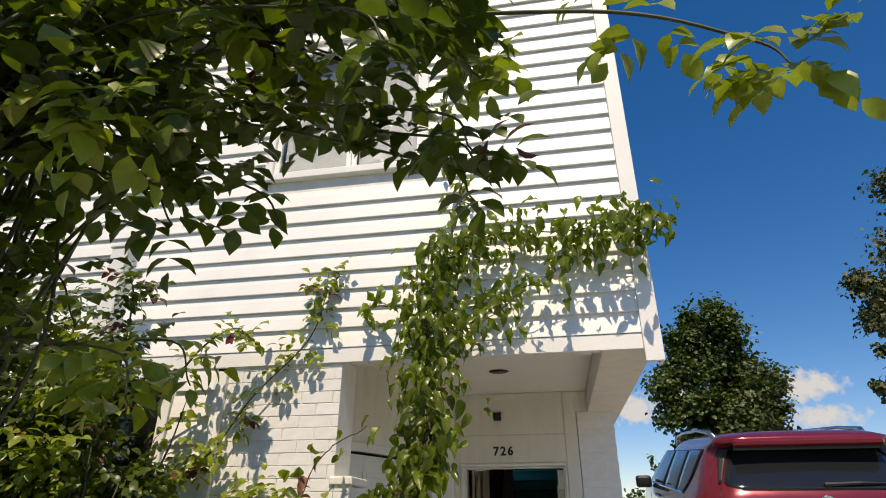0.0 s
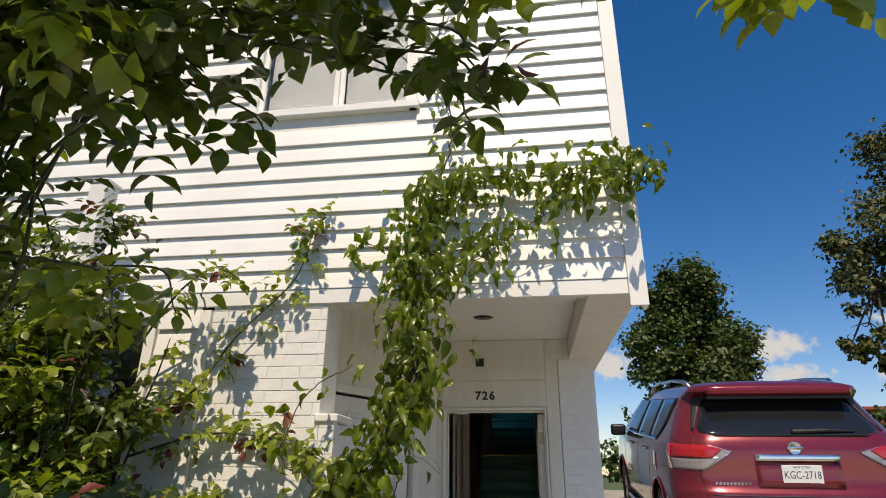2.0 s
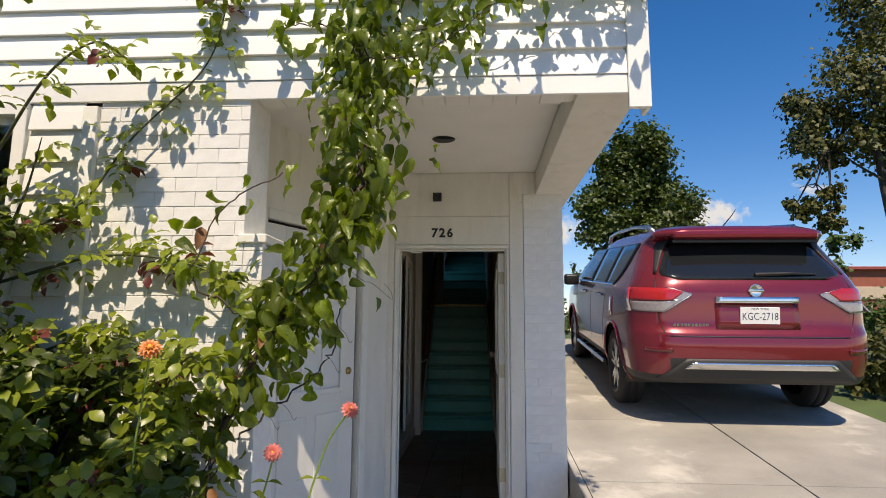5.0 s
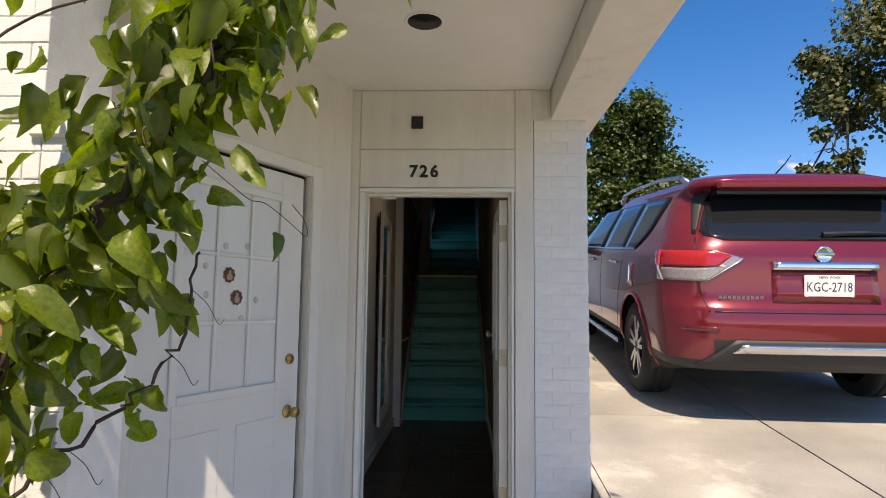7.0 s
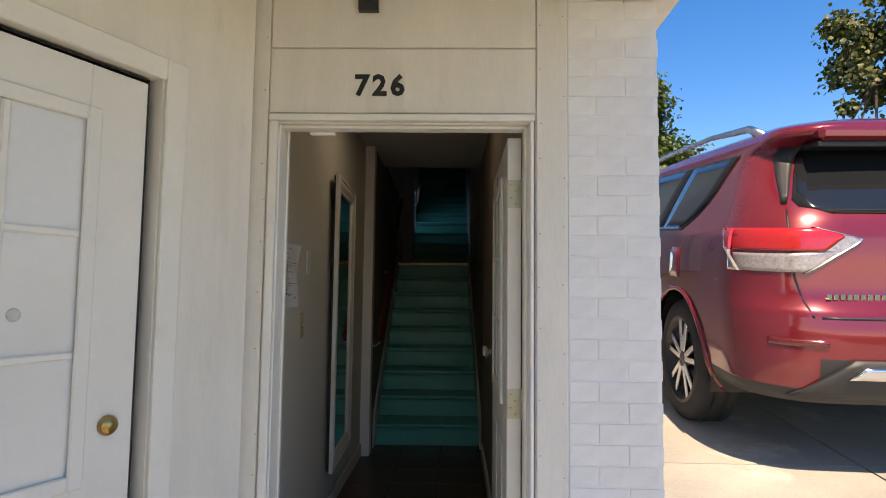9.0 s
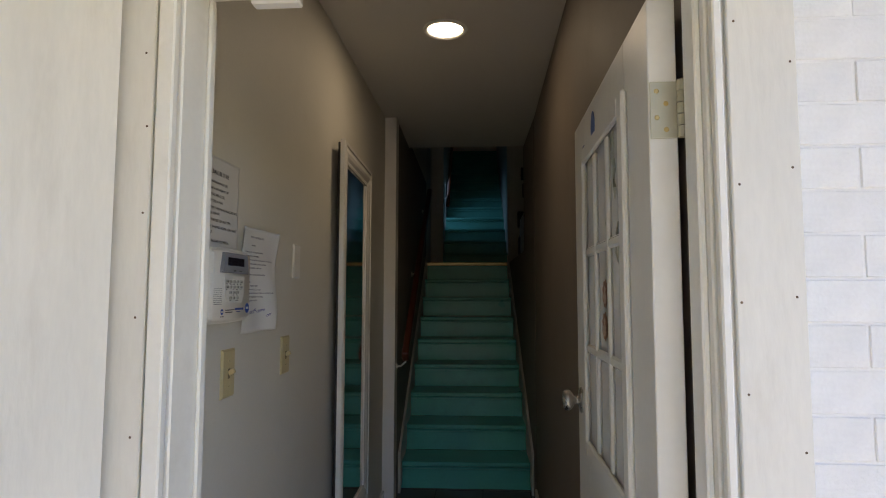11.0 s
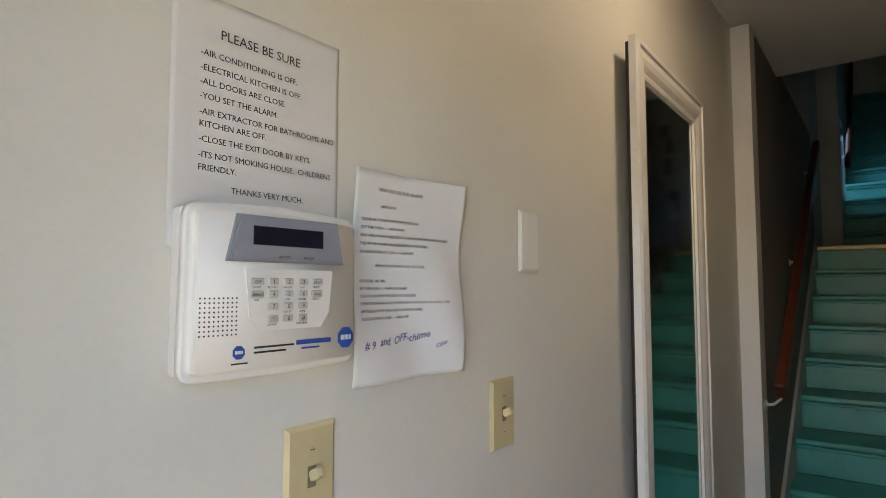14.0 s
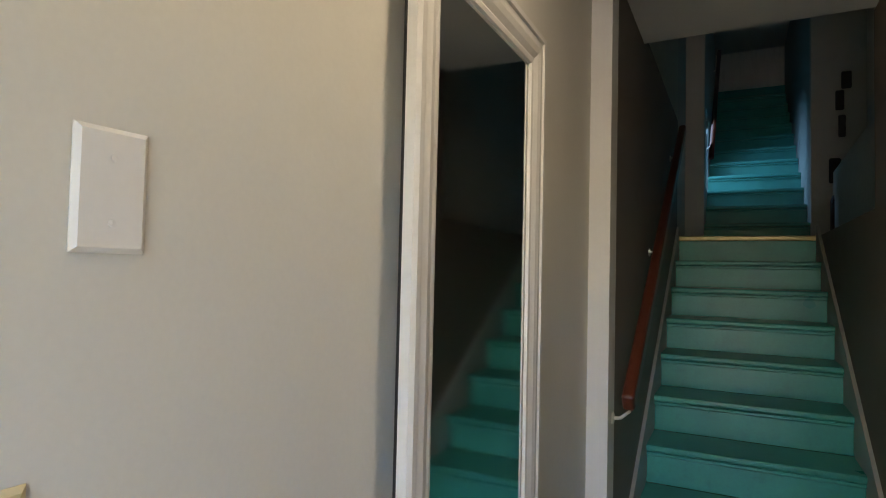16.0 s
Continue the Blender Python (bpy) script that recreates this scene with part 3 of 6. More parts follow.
def build_vine():
    rnd = random.Random(5)
    vine = thing("climbing_vine", "leafy green passion vine climbing the porch corner", "vine", pose(-0.43, -2.32, FLOOR_OUT))
    inv = vine.matrix_basis.inverted()
    main = [(-0.43, -2.320, -0.1), (-0.44, -2.360, 0.7), (-0.34, -2.360, 1.05), (-0.2, -2.400, 1.34), (-0.02, -2.440, 1.56), (0.12, -2.450, 1.76), (0.2, -2.400, 2.05), (0.17, -2.260, 2.38), (0.15, -2.245, 2.72), (0.2, -2.195, 3.02), (0.33, -2.175, 3.5), (0.34, -2.165, 3.85), (0.22, -2.165, 4.2), (0.3, -2.175, 4.7), (0.36, -2.175, 5.3)]
    right = [(0.22, -2.195, 3.1), (0.5, -2.245, 3.24), (0.97, -2.265, 3.24), (1.36, -2.275, 3.24), (1.53, -2.305, 3.22)]
    right2 = [(0.18, -2.245, 2.75), (0.6, -2.265, 2.82), (0.95, -2.265, 2.98), (1.25, -2.265, 3.2)]
    right3 = [(0.16, -2.295, 2.6), (0.45, -2.295, 2.65), (0.72, -2.275, 2.85)]
    left = [(0.13, -2.200, 2.6), (0.0, -2.265, 2.78), (-0.2, -2.225, 2.84), (-0.26, -2.205, 2.82)]
    low = [(-0.2, -2.360, 1.4), (-0.36, -2.400, 1.5), (-0.5, -2.420, 1.62), (-0.42, -2.300, 1.95), (-0.2, -2.250, 2.1)]
    loose = [(-0.3, -2.36, 0.95), (-0.14, -2.33, 1.1), (0.0, -2.33, 1.2), (0.08, -2.33, 1.32), (0.1, -2.34, 1.5)]
    bm = bmesh.new()
    lists = {}
    for nm, guide, r0, r1 in (("main", main, 0.012, 0.004), ("right", right, 0.006, 0.002), ("right2", right2, 0.004, 0.002), ("right3", right3, 0.004, 0.002), ("left", left, 0.004, 0.002), ("low", low, 0.005, 0.003), ("loose", loose, 0.005, 0.003)):
        pts = [inv @ p for p in curve_points(guide, 8)]
        pts = [p + rv(rnd, 0.008) for p in pts]
        lists[nm] = pts
        tube(bm, pts, [r0 + (r1 - r0) * i / (len(pts) - 1) for i in range(len(pts))], 6)
    for k in range(3):
        tw = [p + Vector((0.03 * math.sin(i * 0.5 + k * 2), 0.03 * math.cos(i * 0.5 + k * 2), 0)) for i, p in enumerate(lists["main"][:70])]
        tube(bm, tw, 0.003, 5)
    for k in range(5):
        p = lists["loose"][rnd.randrange(len(lists["loose"]))]
        tube(bm, curve_points([p, p + Vector((0.03, 0.01, -0.03)), p + Vector((0.05, 0.02, -0.07)), p + Vector((0.062, 0.02, -0.06))], 6), 0.0008, 4)
    tend = curve_points([(0.1, -2.33, 1.68), (0.159, -2.3, 1.628), (0.195, -2.3, 1.602), (0.228, -2.3, 1.594), (0.278, -2.3, 1.556), (0.316, -2.3, 1.525), (0.312, -2.3, 1.557), (0.284, -2.3, 1.592)], 8)
    tube(bm, [inv @ p for p in tend], 0.0009, 4)
    part("stem", bm, STEM, vine, "thin dark twining stems", True)
    M = lists["main"]
    near = vine_leaf_places(rnd, M[24:58], 150, 0.085, 0.105) + vine_leaf_places(rnd, M[33:50], 50, 0.075, 0.118) + vine_leaf_places(rnd, lists["low"], 26, 0.05, 0.1) + vine_leaf_places(rnd, M[8:27], 56, 0.08, 0.11)
    near += vine_leaf_places(rnd, lists["loose"], 12, 0.03, 0.085)
    mid = vine_leaf_places(rnd, M[22:52], 190, 0.075, 0.09) + vine_leaf_places(rnd, M[6:26], 55, 0.075, 0.095)
    far = vine_leaf_places(rnd, M[50:78], 420, 0.105, 0.10) + vine_leaf_places(rnd, lists["right"], 360, 0.085, 0.105) + vine_leaf_places(rnd, lists["right2"], 90, 0.07, 0.10) + vine_leaf_places(rnd, lists["right3"], 70, 0.075, 0.10)
    far += vine_leaf_places(rnd, lists["left"], 24, 0.05, 0.11) + vine_leaf_places(rnd, M[76:], 85, 0.05, 0.085)
    vs, fs = VINE_SHAPE
    meshes = []
    for k in range(4):
        v2, f2 = leaf_fine(0.48 + 0.05 * k, 0.4 + 0.18 * k, 0.6 + 0.35 * k, 0.06 + 0.02 * k, (-0.4, 0.3, 0.1, -0.2)[k])
        me = bpy.data.meshes.new("leaf")
        me.from_pydata(v2.tolist(), [], f2)
        me.polygons.foreach_set("use_smooth", [True] * len(me.polygons))
        me.materials.append(LEAF_VINE)
        meshes.append(me)
    dry = meshes[0].copy()
    dry.materials.clear()
    dry.materials.append(LEAF_BROWN)
    for k, (p, d, u, s) in enumerate(near):
        ob = new("leaf", dry if k % 29 == 7 else meshes[k % 4])
        ob.parent = vine
        d = d.normalized()
        x = d.cross(u).normalized()
        zz = x.cross(d)
        ob.matrix_basis = Matrix.Translation(p) @ Matrix((x, d, zz)).transposed().to_4x4() @ Matrix.Scale(s, 4)
    scatter("foliage", mid, leaf_fine(0.54, 0.5, 0.8, 0.07, 0.2, 6), LEAF_VINE, vine)
    scatter("foliage", far, VINE_SHAPE, LEAF_VINE, vine)


build_vine()


def rose_spray(rnd, pts, n, size, out, red_out, red=0.0, reach=0.14, tilt=0.7):
    """Compound rose leaves of five to seven leaflets along a cane."""
    for _ in range(n):
        t = rnd.random() * (len(pts) - 1)
        i = int(t)
        p = pts[i].lerp(pts[min(i + 1, len(pts) - 1)], t - i)
        d = Vector((rnd.gauss(0, 1), rnd.gauss(0, 1), rnd.gauss(-0.15, tilt))).normalized()
        u = (Vector((0, -0.35, 0.9)) + rv(rnd, 0.35)).normalized()
        side = d.cross(u).normalized()
        L = reach * rnd.uniform(0.7, 1.25)
        dst = red_out if rnd.random() < red else out
        for k, (a, s) in enumerate(((0.45, 1), (0.45, -1), (0.75, 1), (0.75, -1), (1.0, 0))):
            q = p + d * (L * a)
            dr = d * (0.35 if s else 1) + side * s + Vector((0, 0, -0.3)) + rv(rnd, 0.12)
            dst.append((q, dr, u + rv(rnd, 0.2), size * rnd.uniform(0.75, 1.2)))


def rose_bloom(parent, p, r, material, name="bloom", face=Vector((0.2, -0.8, 0.5))):
    """A full double rose of overlapping petals."""
    rnd = random.Random(int(p[0] * 1000))
    vs, fs = leaf_shape(0.95, 0.35, -0.35, 0.05, 4)
    pl = []
    n = face.normalized()
    a = n.orthogonal().normalized()
    b = n.cross(a)
    for ring, (cnt, lift, rad) in enumerate(((7, 0.25, 1.0), (7, 0.7, 0.8), (6, 1.3, 0.6), (4, 2.4, 0.4))):
        for k in range(cnt):
            t = 2 * math.pi * (k + 0.5 * ring) / cnt + rnd.gauss(0, 0.1)
            d = (a * math.cos(t) + b * math.sin(t)) + n * lift
            pl.append((Vector(p), d, n, r * (0.75 + 0.35 * rad)))
    ob = scatter(name, pl, (vs, fs), material, parent)
    ob["kind"] = ""
    del ob["kind"]
    return ob


PINK = mat("magenta_petal", (0.5, 0.05, 0.2), 0.5, 0.2, 20, 80, 0.1, through_light=0.25)
ORANGE = mat("orange_petal", (0.75, 0.24, 0.06), 0.5, 0.2, 20, 80, 0.1, through_light=0.2)
CORAL = mat("coral_petal", (0.62, 0.16, 0.13), 0.5, 0.2, 20, 80, 0.1, through_light=0.2)


def rose_bush(name, label, canes, seed, blooms=(), size=0.05, base=(0, 0), red=0.03, material=None, bare=3):
    """canes: (guide points, sprays along it)."""
    rnd = random.Random(seed)
    bush = thing(name, label, "rose bush", pose(base[0], base[1], FLOOR_OUT + 0.03))
    inv = bush.matrix_basis.inverted()
    out, reds = [], []
    for guide, n in canes:
        bm = bmesh.new()
        pts = [inv @ p for p in curve_points(guide, 8)]
        tube(bm, pts, [0.009 - 0.0065 * i / (len(pts) - 1) for i in range(len(pts))], 5)
        rose_spray(rnd, pts[bare:], n, size, out, reds, red)
        part("cane", bm, CANE, bush, smooth=True)
    h = len(out) // 2
    scatter("foliage", out[:h], ROSE_SHAPE, material or LEAF_ROSE, bush)
    scatter("foliage", out[h:], ROSE_SHAPE, LEAF_NEW if material is None else material, bush)
    if reds:
        scatter("young_leaves", reds, ROSE_SHAPE, LEAF_RED, bush, "dark red young leaves")
    for p, r, m in blooms:
        rose_bloom(bush, inv @ Vector(p), r, m)
    return bush


def random_canes(rnd, n, base, top, sprays, lean=0.3):
    """Canes fanning from a base box to a top box."""
    out = []
    for _ in range(n):
        b = Vector([rnd.uniform(*r) for r in base])
        t = Vector([rnd.uniform(*r) for r in top])
        mid = b.lerp(t, 0.55) + Vector((rnd.gauss(0, lean * 0.4), rnd.gauss(0, lean * 0.4), rnd.gauss(0.15, 0.1)))
        out.append(([b, mid, t, t + Vector((rnd.gauss(0, 0.15), rnd.gauss(-0.05, 0.12), rnd.gauss(-0.15, 0.12)))], sprays))
    return out


r0 = random.Random(21)
# tall bush beside the lower window
rose_bush("rose_bush", "tall dense climbing rose bush before the window", random_canes(r0, 80, ((-2.5, -1.4), (-3.2, -2.6), (-0.07, -0.07)), ((-2.5, -1.3), (-3.3, -2.4), (0.9, 2.75)), 52), 31,
          [((-1.45, -2.85, 1.46), 0.055, PINK), ((-1.62, -2.6, 2.62), 0.03, PINK), ((-1.9, -2.75, 1.9), 0.03, PINK)], 0.062, (-2.1, -2.8), 0.04)
# low bush in front of the brick
rose_bush("rose_bush", "low spreading rose bush before the brick wall", random_canes(r0, 50, ((-1.6, -0.6), (-2.9, -2.3), (-0.07, -0.07)), ((-1.7, -0.45), (-3.0, -2.15), (0.5, 1.3)), 54), 32, [((-0.95, -2.95, 0.72), 0.05, PINK)], 0.07, (-1.1, -2.6), 0.03)
rose_bush("rose_bush", "leafy rose bush at the corner of the flower bed", random_canes(r0, 64, ((-2.0, -0.9), (-3.7, -3.0), (-0.07, -0.07)), ((-2.2, -0.75), (-3.9, -3.0), (0.6, 1.5)), 58), 33, [], 0.078, (-1.4, -3.3), 0.02)
# climbing rose trained on the brick
rose_bush("climbing_rose", "slender climbing rose trained across white brick", [
    ([(-1.62, -2.340, -0.07), (-1.55, -2.260, 1.3), (-1.45, -2.200, 1.8), (-1.2, -2.170, 1.98), (-0.97, -2.170, 2.31), (-0.66, -2.160, 2.64), (-0.57, -2.160, 2.9), (-0.555, -2.160, 3.12)], 95),
    ([(-1.5, -2.240, 1.6), (-1.1, -2.200, 1.72), (-0.8, -2.190, 1.72), (-0.55, -2.220, 1.66), (-0.35, -2.290, 1.55)], 46),
    ([(-1.5, -2.240, 1.2), (-1.2, -2.200, 1.32), (-0.95, -2.200, 1.35), (-0.7, -2.190, 1.25)], 40),
    ([(-1.5, -2.240, 1.8), (-1.42, -2.240, 2.05), (-1.36, -2.260, 2.28)], 8),
    ([(-1.6, -2.240, 2.2), (-1.3, -2.340, 2.55), (-1.05, -2.390, 2.68), (-0.9, -2.390, 2.6)], 20)], 34, [], 0.07, (-1.62, -2.2), 0.1, LEAF_NEW)

# arching rose over the path, close above the camera
post_w = mat("white_painted_post", (0.76, 0.75, 0.72), 0.5, 0.05, 5, 80, 0.15, stain=(0.45, 0.42, 0.38), amount=0.3)
pp = thing("garden_post", "white painted square wooden garden post", "post", pose(-1.9, -2.44, FLOOR_OUT + 0.03))
part("shaft", B(-0.06, 0.06, -0.06, 0.06, -0.1, 3.48, 0.005), post_w, pp)
part("cap", boxes((-0.07, 0.07, -0.07, 0.07, 3.481, 3.51), bevel=0.006), post_w, pp)
arch = []
r1 = random.Random(44)
for k in range(46):
    x0, y0 = r1.uniform(-1.25, -0.75), r1.uniform(-4.9, -4.0)
    tx, ty, tz = 0.58 - 1.4 * r1.random() ** 1.5, r1.uniform(-4.8, -4.2), r1.uniform(2.42, 3.1)
    arch.append(([(x0, y0, -0.07), (x0 - 0.1, y0, 1.3), (x0 + 0.15, y0, 2.1), (0.5 * (x0 + tx), 0.5 * (y0 + ty), tz + 0.15 + r1.gauss(0, 0.08)), (tx, ty, tz), (tx + 0.14, ty, tz - 0.14)], 19))
# unseen canes overhead and behind, added to shade the leaves below
for k in range(13):
    x0, y0 = r1.uniform(-1.3, -0.8), r1.uniform(-5.6, -4.6)
    tx, ty, tz = r1.uniform(-1.0, 0.7), r1.uniform(-6.0, -4.9), r1.uniform(2.75, 3.3)
    arch.append(([(x0, y0, -0.07), (x0 - 0.1, y0, 1.4), (x0 + 0.05, y0, 2.5), (0.5 * (x0 + tx), 0.5 * (y0 + ty), tz + 0.1), (tx, ty, tz), (tx + 0.2, ty, tz - 0.1)], 16))
for k in range(3):
    x0, y0 = r1.uniform(-1.25, -0.8), r1.uniform(-4.6, -3.9)
    tx, ty, tz = r1.uniform(-0.75, -0.3), r1.uniform(-4.5, -3.75), r1.uniform(2.0, 2.45)
    arch.append(([(x0, y0, -0.07), (x0 - 0.1, y0, 1.0), (x0 + 0.1, y0, 1.9), (tx, ty, tz), (tx + 0.12, ty + 0.05, tz - 0.15)], 16))
arch.append(([(-0.8, -4.5, 2.6), (0.2, -4.4, 2.85), (1.0, -4.4, 2.78), (1.35, -4.42, 2.6), (1.42, -4.43, 2.5)], 18))
rose_bush("arching_rose", "old climbing rose arching overhead across the path", arch, 35, [], 0.082, (-1.0, -4.45), 0.006, None, 15)


def zinnia(name, label, pts, r, petal, seed):
    """A flower on a bent green stalk with two leaves."""
    fl = thing(name, label, "flower", pose(pts[0][0], pts[0][1], pts[0][2]))
    inv = fl.matrix_basis.inverted()
    P = [inv @ p for p in curve_points(pts, 8)]
    bm = bmesh.new()
    tube(bm, P, 0.0035, 6)
    part("stalk", bm, mat("light_green_stalk", (0.22, 0.32, 0.06), 0.5), fl, smooth=True)
    n = (P[-1] - P[-3]).normalized() + Vector((0.15, -0.7, 0.2))
    n.normalize()
    a = n.orthogonal().normalized()
    b = n.cross(a)
    pl = []
    for ring, (cnt, lift, s) in enumerate(((13, -0.15, 1.0), (11, 0.3, 0.8), (8, 0.9, 0.55))):
        for k in range(cnt):
            t = 2 * math.pi * (k + 0.5 * ring) / cnt
            pl.append((P[-1] + n * 0.004 * ring, a * math.cos(t) + b * math.sin(t) + n * lift, n, r * s))
    head = scatter("petals", pl, leaf_shape(0.42, 0.1, 0.1, 0.05, 4), petal, fl, "layered narrow petals")
    del head["kind"]
    bm = bmesh.new()
    lathe(bm, [(r * 0.2, 0), (r * 0.26, r * 0.15), (r * 0.16, r * 0.32), (0.0001, r * 0.36)], 14, Matrix.Translation(P[-1]) @ n.to_track_quat("Z", "Y").to_matrix().to_4x4())
    part("centre", bm, mat("yellow_flower_centre", (0.6, 0.4, 0.05), 0.7), fl, smooth=True)
    lv = []
    for k, t in enumerate((0.35, 0.35, 0.6, 0.6)):
        p = P[int(t * (len(P) - 1))]
        lv.append((p, Vector((1 if k % 2 else -1, -0.2, 0.2)), Vector((0, -0.2, 1)), 0.06))
    g = scatter("leaves", lv, leaf_shape(0.4, 0.1, 0.3, 0.05, 4), LEAF_NEW, fl)
    del g["kind"]
    return fl


zinnia("zinnia", "coral zinnia flower on a bent green stalk", [(0.05, -2.75, -0.1), (0.08, -2.78, 0.6), (0.17, -2.8, 0.98), (0.27, -2.85, 1.14)], 0.036, CORAL, 1)
zinnia("zinnia", "faded coral zinnia flower beside the path", [(-0.1, -2.7, -0.1), (-0.08, -2.75, 0.6), (0.0, -2.8, 0.95), (0.02, -2.85, 1.0)], 0.036, CORAL, 2)
zinnia("zinnia", "orange zinnia flower above the rose leaves", [(-0.5, -2.7, -0.1), (-0.48, -2.8, 0.8), (-0.42, -2.85, 1.25), (-0.40, -2.88, 1.33)], 0.045, ORANGE, 3)


def tree(name, label, base, height, crown, trunk_r, seed, leaf, leaves=2600, size=0.3, hang=0.0, category="tree"):
    """Tapered trunk, forking limbs, and leaf clumps with gaps. crown: list of (centre, radius) lobes relative to the base."""
    rnd = random.Random(seed)
    tr = thing(name, label, category, pose(*base))
    bm = bmesh.new()
    tube(bm, curve_points([(0, 0, -0.2), (0.1, 0, height * 0.3), (-0.1, 0.1, height * 0.6), (0, 0, height * 0.85)], 6), [trunk_r * (1 - 0.8 * i / 18) for i in range(19)], 10)
    big = [Vector(c) for c, r in crown if r > 0.7]
    for c, r in crown:
        c = Vector(c)
        st = Vector((0, 0, min(height * 0.65, max(height * 0.2, c.z - r * 0.9))))
        if r < 0.7 and big:
            st = min(big, key=lambda b: (b - c).length)
        lim = curve_points([st, st.lerp(c, 0.5) + rv(rnd, r * 0.08), c, c + rv(rnd, r * 0.4)], 5)
        tube(bm, lim, [trunk_r * 0.2 * (1 - 0.85 * i / (len(lim) - 1)) for i in range(len(lim))], 6)
        for _ in range(5):
            e = c + rv(rnd, 1).normalized() * r * 0.8
            tw = curve_points([lim[9], lim[9].lerp(e, 0.6) + rv(rnd, r * 0.08), e], 4)
            tube(bm, tw, [trunk_r * 0.1 * (1 - 0.8 * i / (len(tw) - 1)) for i in range(len(tw))], 5)
    part("trunk", bm, BARK, tr, smooth=True)
    places = []
    tot = sum(r ** 1.6 for _, r in crown)
    for c, r in crown:
        c = Vector(c)
        clumps = max(5, int(10 * r))
        centres = [c + Vector((rnd.gauss(0, 1), rnd.gauss(0, 1), rnd.gauss(0, 0.8))).normalized() * r * rnd.uniform(0.35, 1.0) for _ in range(clumps)]
        for _ in range(int(leaves * r ** 1.6 / tot)):
            q = rnd.choice(centres) + rv(rnd, r * 0.17)
            d = Vector((rnd.gauss(0, 1), rnd.gauss(0, 1), rnd.gauss(-0.3 - hang, 0.6)))
            places.append((q, d, (q - c).normalized() + Vector((0, 0, 0.8)) + rv(rnd, 0.4), size * rnd.uniform(0.6, 1.3)))
    scatter("crown", places, leaf_shape(0.85, 0.1, 0.2, 0.2, 4), leaf, tr, "uneven leafy crown with gaps")
    return tr


tree("maple_tree", "mature green maple tree behind the driveway", (10.3, 30.0, 0.58), 12.5,
     [((0, 0, 10.6), 2.3), ((-1.9, 0, 7.6), 2.1), ((1.8, 0.2, 8.4), 2.0), ((0.4, -1.2, 6.6), 2.2), ((0.3, 0.5, 12.2), 1.4), ((-1.6, 0.3, 4.6), 1.4), ((-1.0, 0, 10.0), 1.8), ((1.9, -0.5, 6.2), 1.4), ((-0.4, 0, 3.4), 1.0)], 0.4, 51, LEAF_TREE, 27000, 0.26)
tree("maple_tree", "tall bronzing maple tree with hanging branches", (11.9, 11.4, 0.58), 9.5,
     [((-1.5, 0, 5.9), 1.1), ((-0.4, 0, 7.6), 1.7), ((-2.0, -0.1, 4.8), 0.6), ((0.6, 0.3, 6.2), 1.6), ((-1.7, -0.2, 3.9), 0.45), ((-2.0, 0, 7.2), 0.9), ((1.6, 0, 8.6), 1.8), ((0.4, 0, 9.6), 1.5), ((-2.5, 0, 4.3), 0.4)], 0.2, 52, LEAF_AUTUMN, 14000, 0.145, 0.4)
tree("sapling", "thin pale green young tree behind the car", (3.9, 13.0, 0.58), 2.6, [((0, 0, 2.0), 0.4), ((0.1, 0, 1.4), 0.45), ((-0.1, 0.1, 2.6), 0.3), ((0.2, 0, 0.9), 0.4)], 0.03, 53, LEAF_HEDGE, 500, 0.1, category="young tree")
tree("shrub", "upright garden shrub beside the driveway", (8.2, 8.0, 1.18), 2.3, [((0, 0, 1.5), 0.6), ((0.3, 0, 2.1), 0.4), ((-0.3, 0.1, 1.0), 0.6), ((0.1, 0, 0.5), 0.6)], 0.04, 54, LEAF_HEDGE, 1500, 0.12, category="shrub")
rh = random.Random(61)
for i in range(9):
    x = 5.6 + (i % 3) * 1.5 + rh.uniform(-.3, .3)
    y = 2.6 + (i // 3) * 2.6 + rh.uniform(-.4, .4)
    h = 0.55 + 0.3 * rh.random() + 0.25 * (i // 3)
    tree("garden_bush", "low rounded garden bush with rusty flowers" if i % 3 == 0 else "low dark green garden bush", (x, y, rise(y) - 0.03), h,
         [((0, 0, h * 0.55), h * 0.55), ((h * 0.5, 0.1, h * 0.4), h * 0.42), ((-h * 0.45, -0.1, h * 0.45), h * 0.42)], 0.03, 70 + i, LEAF_AUTUMN if i % 3 == 0 else LEAF_HEDGE, 900, 0.09, category="bush")
for i in range(11):
    x, y = -2 + i * 3.6 + rh.uniform(-1, 1), 34 + rh.uniform(-4, 6)
    h = rh.uniform(1.6, 3.4)
    tree("far_bush", "distant dark green hedge bush", (x, y, 1.17), h, [((0, 0, h * 0.5), h * 0.5), ((h * 0.6, 0, h * 0.4), h * 0.42), ((-h * 0.6, 0, h * 0.42), h * 0.42)], 0.08, 90 + i, LEAF_HEDGE, 700, 0.3, category="bush")

